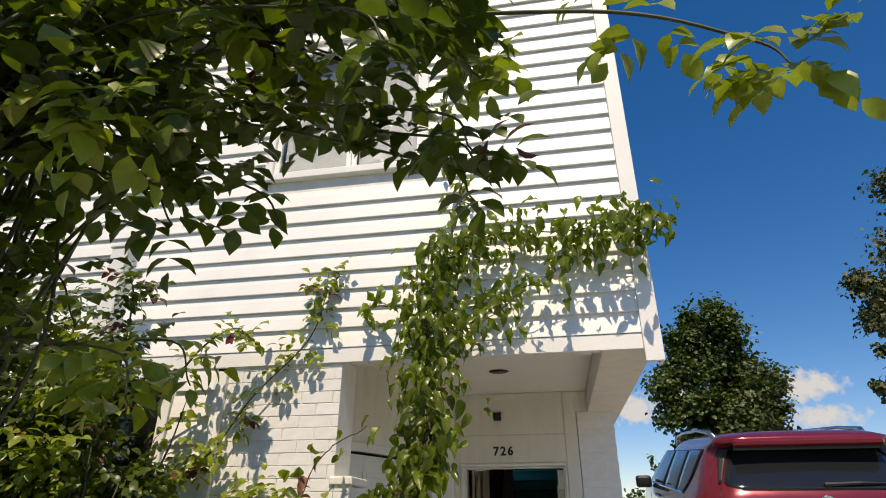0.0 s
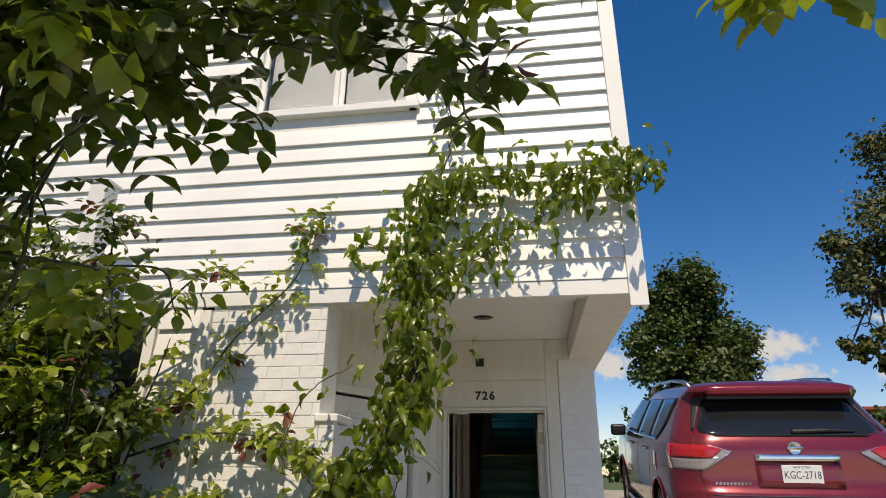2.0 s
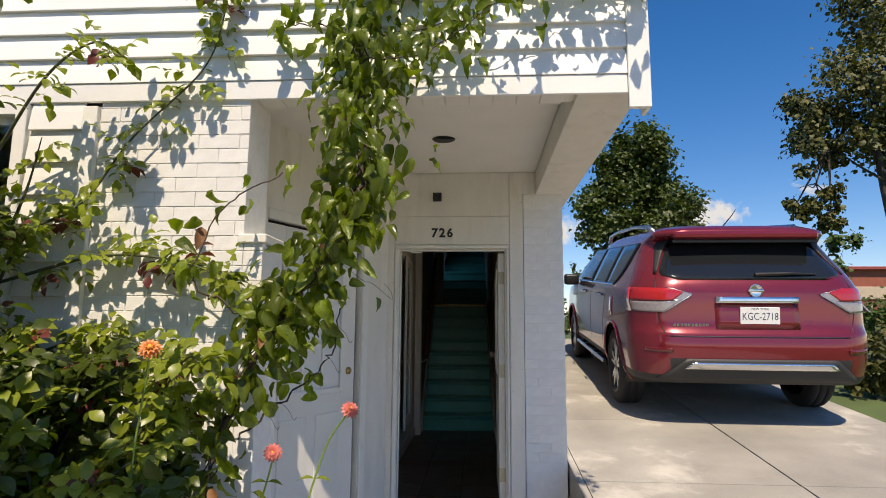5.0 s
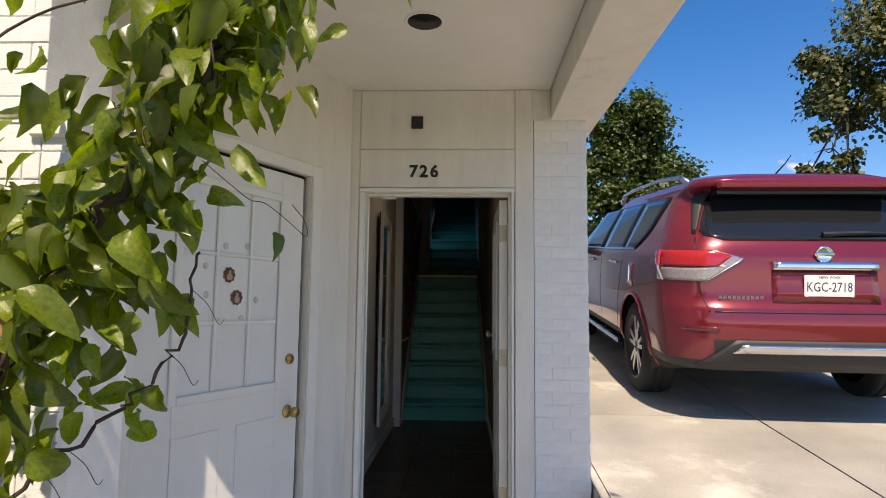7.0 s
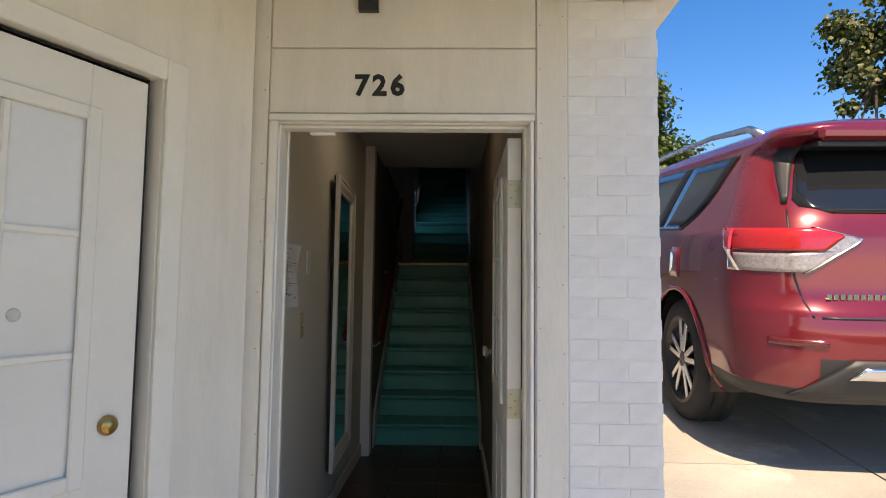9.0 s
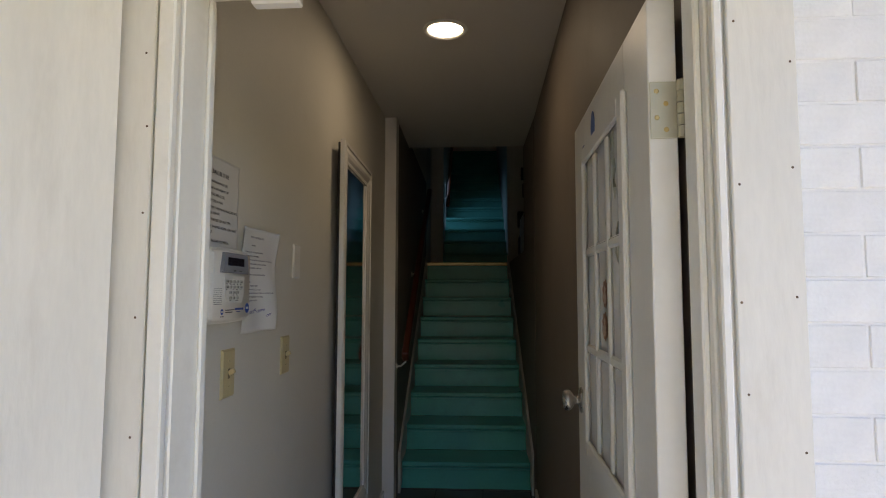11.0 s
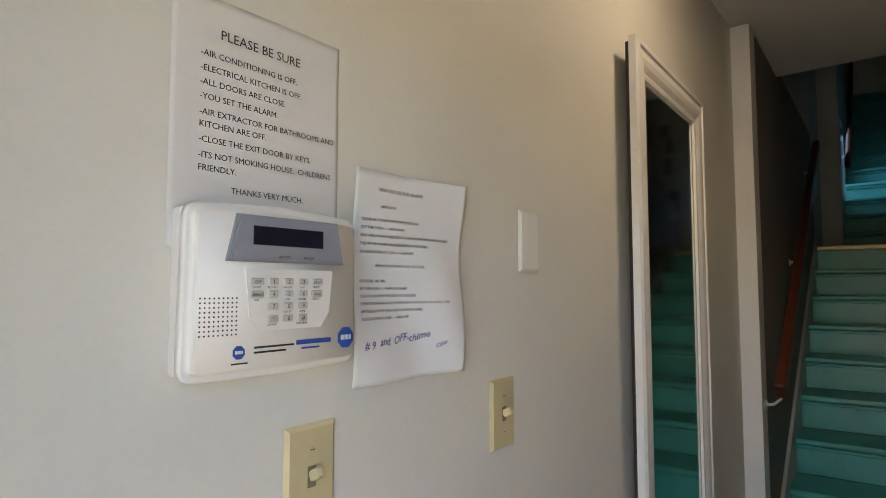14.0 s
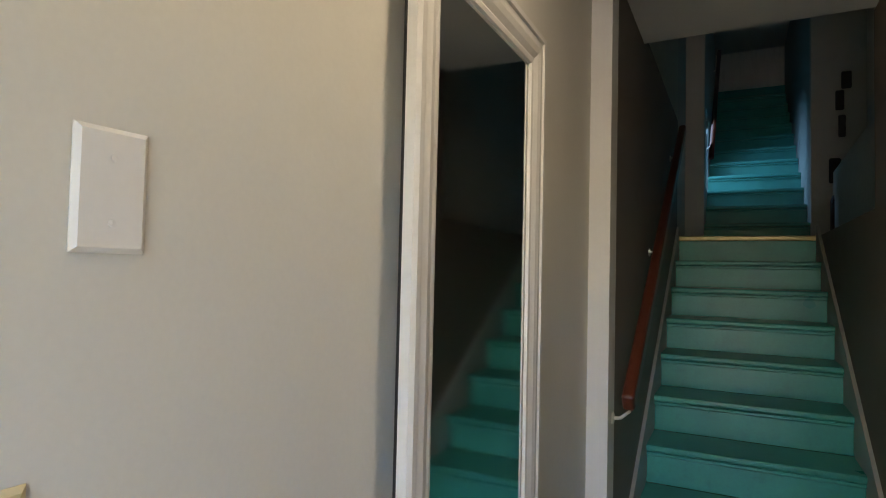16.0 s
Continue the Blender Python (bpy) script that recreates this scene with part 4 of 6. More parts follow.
# low brick building beyond the garden
FAR_BRICK = mat("red_brick_far", (0.3, 0.09, 0.06), 0.85, 0.2, 3, 40, 0.3)
bd = thing("brick_building", "low red brick building with a pale fascia", "building", pose(19.0, 24.0, 0.5))
part("wall", B(-6, 9, 0, 8, 0, 3.9), FAR_BRICK, bd)
part("fascia", B(-6.05, 9.05, -0.08, -0.01, 2.5, 3.1, 0.02), mat("pale_fascia", (0.5, 0.4, 0.3), 0.7), bd)
part("roof", B(-6.2, 9.2, -0.25, 8.2, 3.901, 4.05, 0.02), mat("red_metal_coping", (0.3, 0.06, 0.05), 0.5), bd)
for k in range(4):
    w = part("window", B(-4.6 + k * 3.4, -3.0 + k * 3.4, -0.04, -0.005, 1.0, 2.2, 0.01), TRIM, bd)
    part("pane", B(-4.5 + k * 3.4, -3.1 + k * 3.4, -0.06, -0.042, 1.08, 2.12), TINTED, w)

# ---------- doors ----------
DOOR = mat("white_painted_door", (0.76, 0.745, 0.70), 0.42, 0.04, 4, 80, 0.1, stain=(0.5, 0.45, 0.38), amount=0.22, stain_scale=5)
PANE_WHITE = mat("whitened_pane", (0.72, 0.72, 0.70), 0.2, 0.04, 4, 40, 0.02, stain=(0.6, 0.6, 0.58), amount=0.3, stain_scale=6)
STICKER = mat("brown_paper_sticker", (0.28, 0.13, 0.07), 0.7, 0.3, 60, 150, 0.1)
STICKER_LIGHT = mat("tan_paper_sticker", (0.5, 0.34, 0.25), 0.7, 0.2, 60, 150, 0.1)
CLEAR_MARK = mat("grey_suction_mark", (0.5, 0.5, 0.48), 0.3, 0.2, 40, 100, 0.1)
BLUE = mat("blue_label", (0.02, 0.08, 0.35), 0.5, 0.1, 30, 80, 0.05)


def door_leaf(door, w, h, u0, u1, v0, v1, th=0.044):
    """A nine-light door leaf in local axes: x along the leaf, z up, the seen face towards -y. Returns nothing; adds parts."""
    part("leaf", boxes((0, u0, 0, th, 0.008, h), (u1, w, 0, th, 0.008, h), (u0, u1, 0, th, v1, h), (u0, u1, 0, th, 0.008, v0), bevel=0.002), DOOR, door)
    m = 0.028
    fr = ((u0 - m, u0 + 0.012, v0 - m, v1 + m), (u1 - 0.012, u1 + m, v0 - m, v1 + m), (u0 + 0.012, u1 - 0.012, v0 - m, v0 + 0.012), (u0 + 0.012, u1 - 0.012, v1 - 0.012, v1 + m))
    for a, b, c, d in fr:
        bm = bmesh.new()
        box(bm, a, b, -0.012, -0.0005, c, d, 0.004)
        part("glazing_bead", bm, DOOR, door)
    pu, pv = (u1 - u0) / 3, (v1 - v0) / 3
    for i in range(3):
        for j in range(3):
            part("pane", B(u0 + i * pu + 0.002, u0 + (i + 1) * pu - 0.002, 0.003, 0.009, v0 + j * pv + 0.002, v0 + (j + 1) * pv - 0.002), PANE_WHITE, door)
    for i in (1, 2):
        part("muntin", B(u0 + i * pu - 0.011, u0 + i * pu + 0.011, -0.007, 0.0025, v0 + 0.012, v1 - 0.012, 0.005), DOOR, door)
    for j in (1, 2):
        part("muntin", B(u0 + 0.012, u1 - 0.012, -0.006, 0.0025, v0 + j * pv - 0.011, v0 + j * pv + 0.011, 0.005), DOOR, door)
    for a, b in ((u0, (u0 + u1) / 2 - 0.05), ((u0 + u1) / 2 + 0.05, u1)):
        part("lower_panel", boxes((a, b, -0.004, -0.0005, 0.22, v0 - 0.16), bevel=0.003), DOOR, door)


def knob_set(door, u, v, material, r=0.027, y0=0.0):
    bm = bmesh.new()
    m = Matrix.Translation((u, y0, v)) @ Matrix.Rotation(radians(90), 4, "X") @ Matrix.Diagonal((1, 1, 1 if material is BRASS else 0.72, 1))
    lathe(bm, [(0.034, 0.0), (0.034, 0.004), (0.028, 0.009), (0.012, 0.011), (0.011, 0.03), (0.018, 0.034), (r, 0.045), (r, 0.062), (r * 0.8, 0.068), (0.0001, 0.069)], 28, m)
    return part("door_knob", bm, material, door, "round worn brass knob" if material is BRASS else "round satin nickel knob", True)


def sticker(door, u, v, r, y0, seed):
    """A scalloped paper bird shape: fan and body."""
    bm = bmesh.new()
    n = 40
    vs = [bm.verts.new((u + (r * (1 + 0.09 * math.cos(9 * t))) * math.cos(t), y0 - 0.001, v + r * (1 + 0.09 * math.cos(9 * t)) * math.sin(t))) for t in [2 * math.pi * i / n for i in range(n)]]
    f = bm.faces.new(vs)
    bmesh.ops.solidify(bm, geom=[f], thickness=0.0008)
    s = part("paper_sticker", bm, STICKER, door, "brown scalloped paper sticker")
    bm = bmesh.new()
    lathe(bm, [(r * 0.45, 0), (r * 0.45, 0.001)], 20, Matrix.Translation((u + 0.002, y0 - 0.002, v - r * 0.25)) @ Matrix.Rotation(radians(90), 4, "X"))
    lathe(bm, [(r * 0.24, 0), (r * 0.24, 0.001)], 16, Matrix.Translation((u + 0.002, y0 - 0.002, v + r * 0.4)) @ Matrix.Rotation(radians(90), 4, "X"))
    part("sticker_figure", bm, STICKER_LIGHT, s)


def side_door():
    d = thing("door", "closed white nine-light side door with paper stickers", "door", SP @ Matrix.Translation((0.865, 0.03, FLOOR_OUT)))
    z0 = -FLOOR_OUT
    door_leaf(d, 0.95, 2.08 + z0 - 0.01, 0.18, 0.785, 0.975 + z0, 1.925 + z0)
    knob_set(d, 0.876, 0.825 + z0, BRASS)
    bm = bmesh.new()
    lathe(bm, [(0.027, 0), (0.027, 0.01), (0.022, 0.018), (0.0001, 0.02)], 24, Matrix.Translation((0.876, 0, 1.095 + z0)) @ Matrix.Rotation(radians(90), 4, "X"))
    part("deadbolt", bm, BRASS, d, "brass deadbolt cylinder", True)
    sticker(d, 0.455, 1.515 + z0, 0.036, 0.002, 1)
    sticker(d, 0.505, 1.41 + z0, 0.036, 0.002, 2)
    for u, v in ((0.43, 1.65), (0.56, 1.66), (0.32, 1.55), (0.33, 1.42), (0.63, 1.40), (0.4, 1.30), (0.54, 1.31)):
        bm = bmesh.new()
        lathe(bm, [(0.017, 0), (0.014, 0.002), (0.008, 0.0015), (0.0001, 0.002)], 16, Matrix.Translation((u, 0.0028, v + z0)) @ Matrix.Rotation(radians(90), 4, "X"))
        part("suction_mark", bm, CLEAR_MARK, d)
    part("gap", boxes((0.952, 0.958, 0.004, 0.05, 0.0, 2.078 + z0), (-0.006, 0.958, 0.004, 0.05, 2.079 + z0, 2.084 + z0)), BLACK, d)


side_door()


# house number, porch camera
num = thing("house_number", "black metal house number on the cream panel", "house number", pose(0.295, -0.0095, 2.165))
for k, ch in enumerate("726"):
    writing("digit", ch, 0.104, BLACK, num, Matrix.Translation((0.064 * k, 0, 0)) @ Matrix.Rotation(radians(90), 4, "X"), "LEFT", 0.003, 0.0035, "black metal digit")
cm = thing("porch_camera", "small black square camera above the entrance", "camera", pose(0.342, -0.009, 2.503))
bm = bmesh.new()
box(bm, -0.036, 0.036, -0.026, -0.0005, -0.036, 0.036, 0.002, 3)
part("housing", bm, BLACK, cm, smooth=False)
bm = bmesh.new()
lathe(bm, [(0.014, 0), (0.013, 0.003), (0.0001, 0.005)], 20, Matrix.Translation((0, -0.026, 0.008)) @ Matrix.Rotation(radians(90), 4, "X"))
part("lens", bm, TINTED, cm, smooth=True)

# ---------- windows ----------
def window(name, label, x0, x1, z0, z1, y, sashes, parts_mat, blind=True):
    w = structure(new(name), label, "window")
    f = 0.05
    for r in ((x0 - f, x0 + 0.01, z0 - f, z1 + f), (x1 - 0.01, x1 + f, z0 - f, z1 + f), (x0 + 0.01, x1 - 0.01, z1 - 0.01, z1 + f)):
        part("window_frame", B(r[0], r[1], y - 0.035, y + 0.06, r[2], r[3], 0.004), parts_mat, w)
    part("window_sill", B(x0 - f - 0.02, x1 + f + 0.02, y - 0.055, y + 0.06, z0 - f, z0 + 0.01, 0.005), parts_mat, w)
    n = len(sashes) - 1
    for k in range(n):
        a, b = sashes[k], sashes[k + 1]
        yy = y + 0.006 + 0.025 * (k % 2)
        part("sash", boxes((a, a + 0.035, yy, yy + 0.022, z0 + 0.01, z1 - 0.01), (b - 0.035, b, yy, yy + 0.022, z0 + 0.01, z1 - 0.01), (a + 0.035, b - 0.035, yy, yy + 0.022, z0 + 0.01, z0 + 0.05), (a + 0.035, b - 0.035, yy, yy + 0.022, z1 - 0.05, z1 - 0.01)), parts_mat, w)
        p = part("pane", B(a + 0.034, b - 0.034, yy + 0.008, yy + 0.013, z0 + 0.049, z1 - 0.049), glass("window_glass"), w, "reflecting glass")
        p.visible_shadow = False
    if blind:
        for k in range(n):
            part("screen", B(sashes[k] + 0.03, sashes[k + 1] - 0.03, y + 0.10, y + 0.105, z0, z1), mat("grey_blind", (0.3, 0.3, 0.31), 0.8, 0.1, 3, 200, 0.2), w, "grey drawn blind")
    return w


window("window_1", "white framed sliding window in the siding", WX0, WX1, WZ0, WZ1, FY, (WX0 + 0.01, -0.50, WX1 - 0.01), WHITE_SIDING)
window("window_2", "white framed window behind the rose bush", LW[0], LW[1], LW[2], LW[3], FY, (LW[0] + 0.01, LW[1] - 0.01), WHITE_SIDING, False)
structure(link("curtain_rail", boxes((LW[0] + 0.03, LW[0] + 0.1, FY + 0.14, FY + 0.17, LW[2], LW[3]), bevel=0.005), mat("brown_wood", (0.16, 0.08, 0.04), 0.5)), "brown wooden inner window post", "window")
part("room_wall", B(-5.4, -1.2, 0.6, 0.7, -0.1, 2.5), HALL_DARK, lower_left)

# ---------- nail heads on the cream boards ----------
nail_me = bpy.data.meshes.new("nail")
bm = bmesh.new()
lathe(bm, [(0.0022, 0.0), (0.0018, 0.0005), (0.0001, 0.0007)], 8, Matrix.Rotation(radians(90), 4, "X"))
bm.to_mesh(nail_me)
bm.free()
nail_me.materials.append(mat("rusty_nail_head", (0.12, 0.075, 0.045), 0.7, 0.3, 30, 90, 0.1))
rn = random.Random(12)
for bx, top in ((-0.092, 2.6), (-0.024, 2.6), (0.955, 2.6), (1.04, 2.6)):
    z = 0.55 + rn.random() * 0.1
    while z < top:
        nl = new("nail", nail_me)
        nl.parent = entry
        nl.matrix_basis = pose(bx + rn.uniform(-.006, .006), -0.0121, z)
        z += rn.uniform(0.12, 0.3)
# ---------- bricks, last ----------
brick_face(wing, -1.2, -0.436, 0.9, 2.54, FY, 0.05, 0.002, 1)
brick_face(wing, -0.436 + 0.004, -0.34, 0.9, 1.79, FY, 0.05, 0.002, 2)
brick_face(column, 1.062, 1.386, 0.30, 2.527, 0.03, 0.05, -0.0012, 3)

# the house front, garden and trees above are drawn on a plan of 0.855 to 1
settle(Matrix.Scale(0.855, 4))

# ---------- car ----------
CAR_RED = mat("dark_red_metallic_paint", (0.2, 0.012, 0.022), 0.24, 0.05, 3, 200, 0.02, metal=0.35, coat=1.0)
CLADDING = mat("grey_bumper_plastic", (0.028, 0.028, 0.03), 0.55, 0.15, 8, 200, 0.2)
CHROME = mat("chrome", (0.75, 0.75, 0.77), 0.08, 0.05, 8, 60, 0.0, metal=1.0)
SATIN = mat("satin_aluminium", (0.6, 0.61, 0.63), 0.25, 0.06, 8, 60, 0.0, metal=1.0)
TYRE = mat("tyre_rubber", (0.022, 0.022, 0.023), 0.8, 0.2, 20, 200, 0.4)
LENS_RED = mat("red_lamp_lens", (0.42, 0.012, 0.015), 0.12, 0.1, 60, 200, 0.1, coat=1.0)
LENS_CLEAR = mat("clear_lamp_lens", (0.32, 0.29, 0.29), 0.15, 0.3, 70, 200, 0.3, coat=1.0, metal=0.3)
PLATE = mat("white_plate", (0.75, 0.76, 0.76), 0.4, 0.03, 10, 80, 0.05)
NAVY = mat("navy_ink", (0.015, 0.02, 0.07), 0.5)

Z_T = (0.26, 0.36, 0.44, 0.55, 0.68, 0.78, 0.84, 0.95, 1.05, 1.12, 1.20, 1.30, 1.43, 1.54, 1.61, 1.65, 1.69, 1.71)
W_T = (0.84, 0.92, 0.95, 0.965, 0.975, 0.975, 0.972, 0.97, 0.965, 0.955, 0.92, 0.88, 0.82, 0.765, 0.73, 0.70, 0.62, 0.44)
R_T = (0.14, 0.04, 0.0, -0.035, -0.045, -0.02, 0.025, 0.04, 0.05, 0.06, 0.09, 0.17, 0.30, 0.39, 0.24, 0.25, 0.33, 0.6)
F_T = (4.72, 4.9, 4.96, 5.0, 5.0, 4.98, 4.96, 4.9, 4.75, 4.1, 3.85, 3.65, 3.35, 3.05, 2.85, 2.7, 2.45, 2.0)
C_T = (0.25, 0.3, 0.33, 0.36, 0.38, 0.36, 0.34, 0.33, 0.33, 0.33, 0.32, 0.3, 0.27, 0.24, 0.22, 0.2, 0.3, 0.3)


def at_z(table, z):
    return float(np.interp(z, Z_T, table))


def rear_y(x, z):
    w, r, c = at_z(W_T, z), at_z(R_T, z), at_z(C_T, z)
    k = max(0.0, abs(x) - (w - c)) / c
    k = min(k, 0.9999)
    crown = 0.03 * (x / w) ** 2
    return r + crown + c * 0.9 * (1 - math.sqrt(1 - k * k))


def outline(z):
    """Plan outline of the body at one height, counter-clockwise from the rear middle."""
    w, f, c = at_z(W_T, z), at_z(F_T, z), at_z(C_T, z)
    right = [(w * t, rear_y(w * t, z)) for t in (0, .12, .24, .36, .48, .58, .66, .73, .79, .845, .89, .925, .955, .978, .993, 1.0)]
    y0 = right[-1][1]
    fc = 0.75
    yf0 = f - fc
    side = [(w, y0 + (yf0 - y0) * (i / 60)) for i in range(1, 61)]
    front = []
    for i in range(1, 13):
        a = i / 12 * math.pi / 2
        front.append((w * 0.45 + w * 0.55 * math.cos(a), yf0 + fc * math.sin(a)))
    front.append((0, f))
    half = right + side + front
    return half + [(-x, y) for x, y in half[-2:0:-1]]


def car_shell():
    zs = sorted(set([round(v, 4) for v in list(np.arange(0.375, 1.7, 0.035)) + [0.44, 0.78, 1.12, 1.54, 1.61, 1.65, 1.69, 1.71]]))
    bm = bmesh.new()
    rings = [[bm.verts.new((x, y, z)) for x, y in outline(z)] for z in zs]
    n = len(rings[0])
    wheels = ((0.99, 0.365), (3.89, 0.365))
    for a, b, z in zip(rings, rings[1:], zs):
        for i in range(n):
            q = (a[i], a[(i + 1) % n], b[(i + 1) % n], b[i])
            c = sum((v.co for v in q), Vector()) / 4
            if abs(c.x) > 0.75 and any(math.hypot(c.y - wy, c.z - wz) < 0.425 for wy, wz in wheels):
                continue
            f = bm.faces.new(q)
            f.smooth = True
            f.material_index = 1 if c.z < (0.44 if c.y > 0.3 or abs(c.x) > 0.72 else 0.60) else 0
    bm.faces.new(rings[-1]).smooth = True
    f = bm.faces.new(rings[0][::-1])
    f.material_index = 1
    bmesh.ops.recalc_face_normals(bm, faces=bm.faces)
    return bm


def rear_patch(z0, z1, xl, xr, d=0.004, nz=8, nx=10, thick=0.004):
    """A panel lying d proud of the rear; xl and xr give its edges by height."""
    bm = bmesh.new()
    g = []
    for j in range(nz + 1):
        z = z0 + (z1 - z0) * j / nz
        a, b = xl(z), xr(z)
        g.append([Vector((a + (b - a) * i / nx, rear_y(a + (b - a) * i / nx, z) - d, z)) for i in range(nx + 1)])
    return solid_grid(bm, g, Vector((0, thick + d, 0)))


def side_patch(z0, z1, ya, yb, sx=-1, d=0.004, nz=8, ny=8, thick=0.004):
    bm = bmesh.new()
    g = []
    for j in range(nz + 1):
        z = z0 + (z1 - z0) * j / nz
        a, b = ya(z), yb(z)
        g.append([Vector((sx * (at_z(W_T, z) + d), a + (b - a) * i / ny, z)) for i in range(ny + 1)])
    return solid_grid(bm, g, Vector((-sx * (thick + d), 0, 0)))


def solid_grid(bm, g, back):
    top = [[bm.verts.new(p) for p in row] for row in g]
    low = [[bm.verts.new(p + back) for p in row] for row in g]
    for rows, flip in ((top, False), (low, True)):
        for r0, r1 in zip(rows, rows[1:]):
            for i in range(len(r0) - 1):
                q = (r0[i], r0[i + 1], r1[i + 1], r1[i])
                bm.faces.new(q[::-1] if flip else q).smooth = True
    edge = [(0, i) for i in range(len(g[0]))] + [(j, len(g[0]) - 1) for j in range(1, len(g))] + [(len(g) - 1, i) for i in range(len(g[0]) - 2, -1, -1)] + [(j, 0) for j in range(len(g) - 2, 0, -1)]
    for (a, b), (c, e) in zip(edge, edge[1:] + edge[:1]):
        bm.faces.new((top[a][b], low[a][b], low[c][e], top[c][e]))
    bmesh.ops.recalc_face_normals(bm, faces=bm.faces)
    return bm


def lerp(z, z0, a, z1, b):
    return a + (b - a) * (z - z0) / (z1 - z0)


def wheel_part(parent, x, y, sgn):
    """Tyre and ten-spoke alloy rim."""
    bm = bmesh.new()
    turn = Matrix.Translation((x, y, 0.365)) @ Matrix.Rotation(radians(90 * sgn), 4, "Y")
    lathe(bm, [(0.255, -0.11), (0.30, -0.118), (0.345, -0.105), (0.362, -0.085), (0.365, -0.04), (0.358, -0.036), (0.358, -0.03), (0.365, -0.026), (0.365, 0.026), (0.358, 0.03), (0.358, 0.036), (0.365, 0.04), (0.362, 0.085), (0.345, 0.105), (0.30, 0.118), (0.255, 0.11)], 48, turn, False)
    wheel = part("wheel", bm, TYRE, parent, "black road tyre", True)
    bm = bmesh.new()
    lathe(bm, [(0.262, 0.112), (0.25, 0.118), (0.238, 0.108), (0.236, 0.03), (0.15, 0.02), (0.0001, 0.02)], 48, turn, False)
    lathe(bm, [(0.07, 0.04), (0.066, 0.088), (0.03, 0.094), (0.0001, 0.095)], 24, turn)
    part("rim", bm, mat("dark_rim_barrel", (0.06, 0.06, 0.065), 0.4, metal=0.8), wheel, smooth=True)
    for k in range(5):
        for off in (-0.14, 0.14):
            bm = bmesh.new()
            a = k * 2 * math.pi / 5 + off
            box(bm, 0.045, 0.246, -0.017, 0.017, 0.075, 0.1, 0.006, 2, turn @ Matrix.Rotation(a, 4, "Z") @ Matrix.Rotation(off * 0.55, 4, "Z"))
            part("spoke", bm, SATIN, wheel, smooth=False)


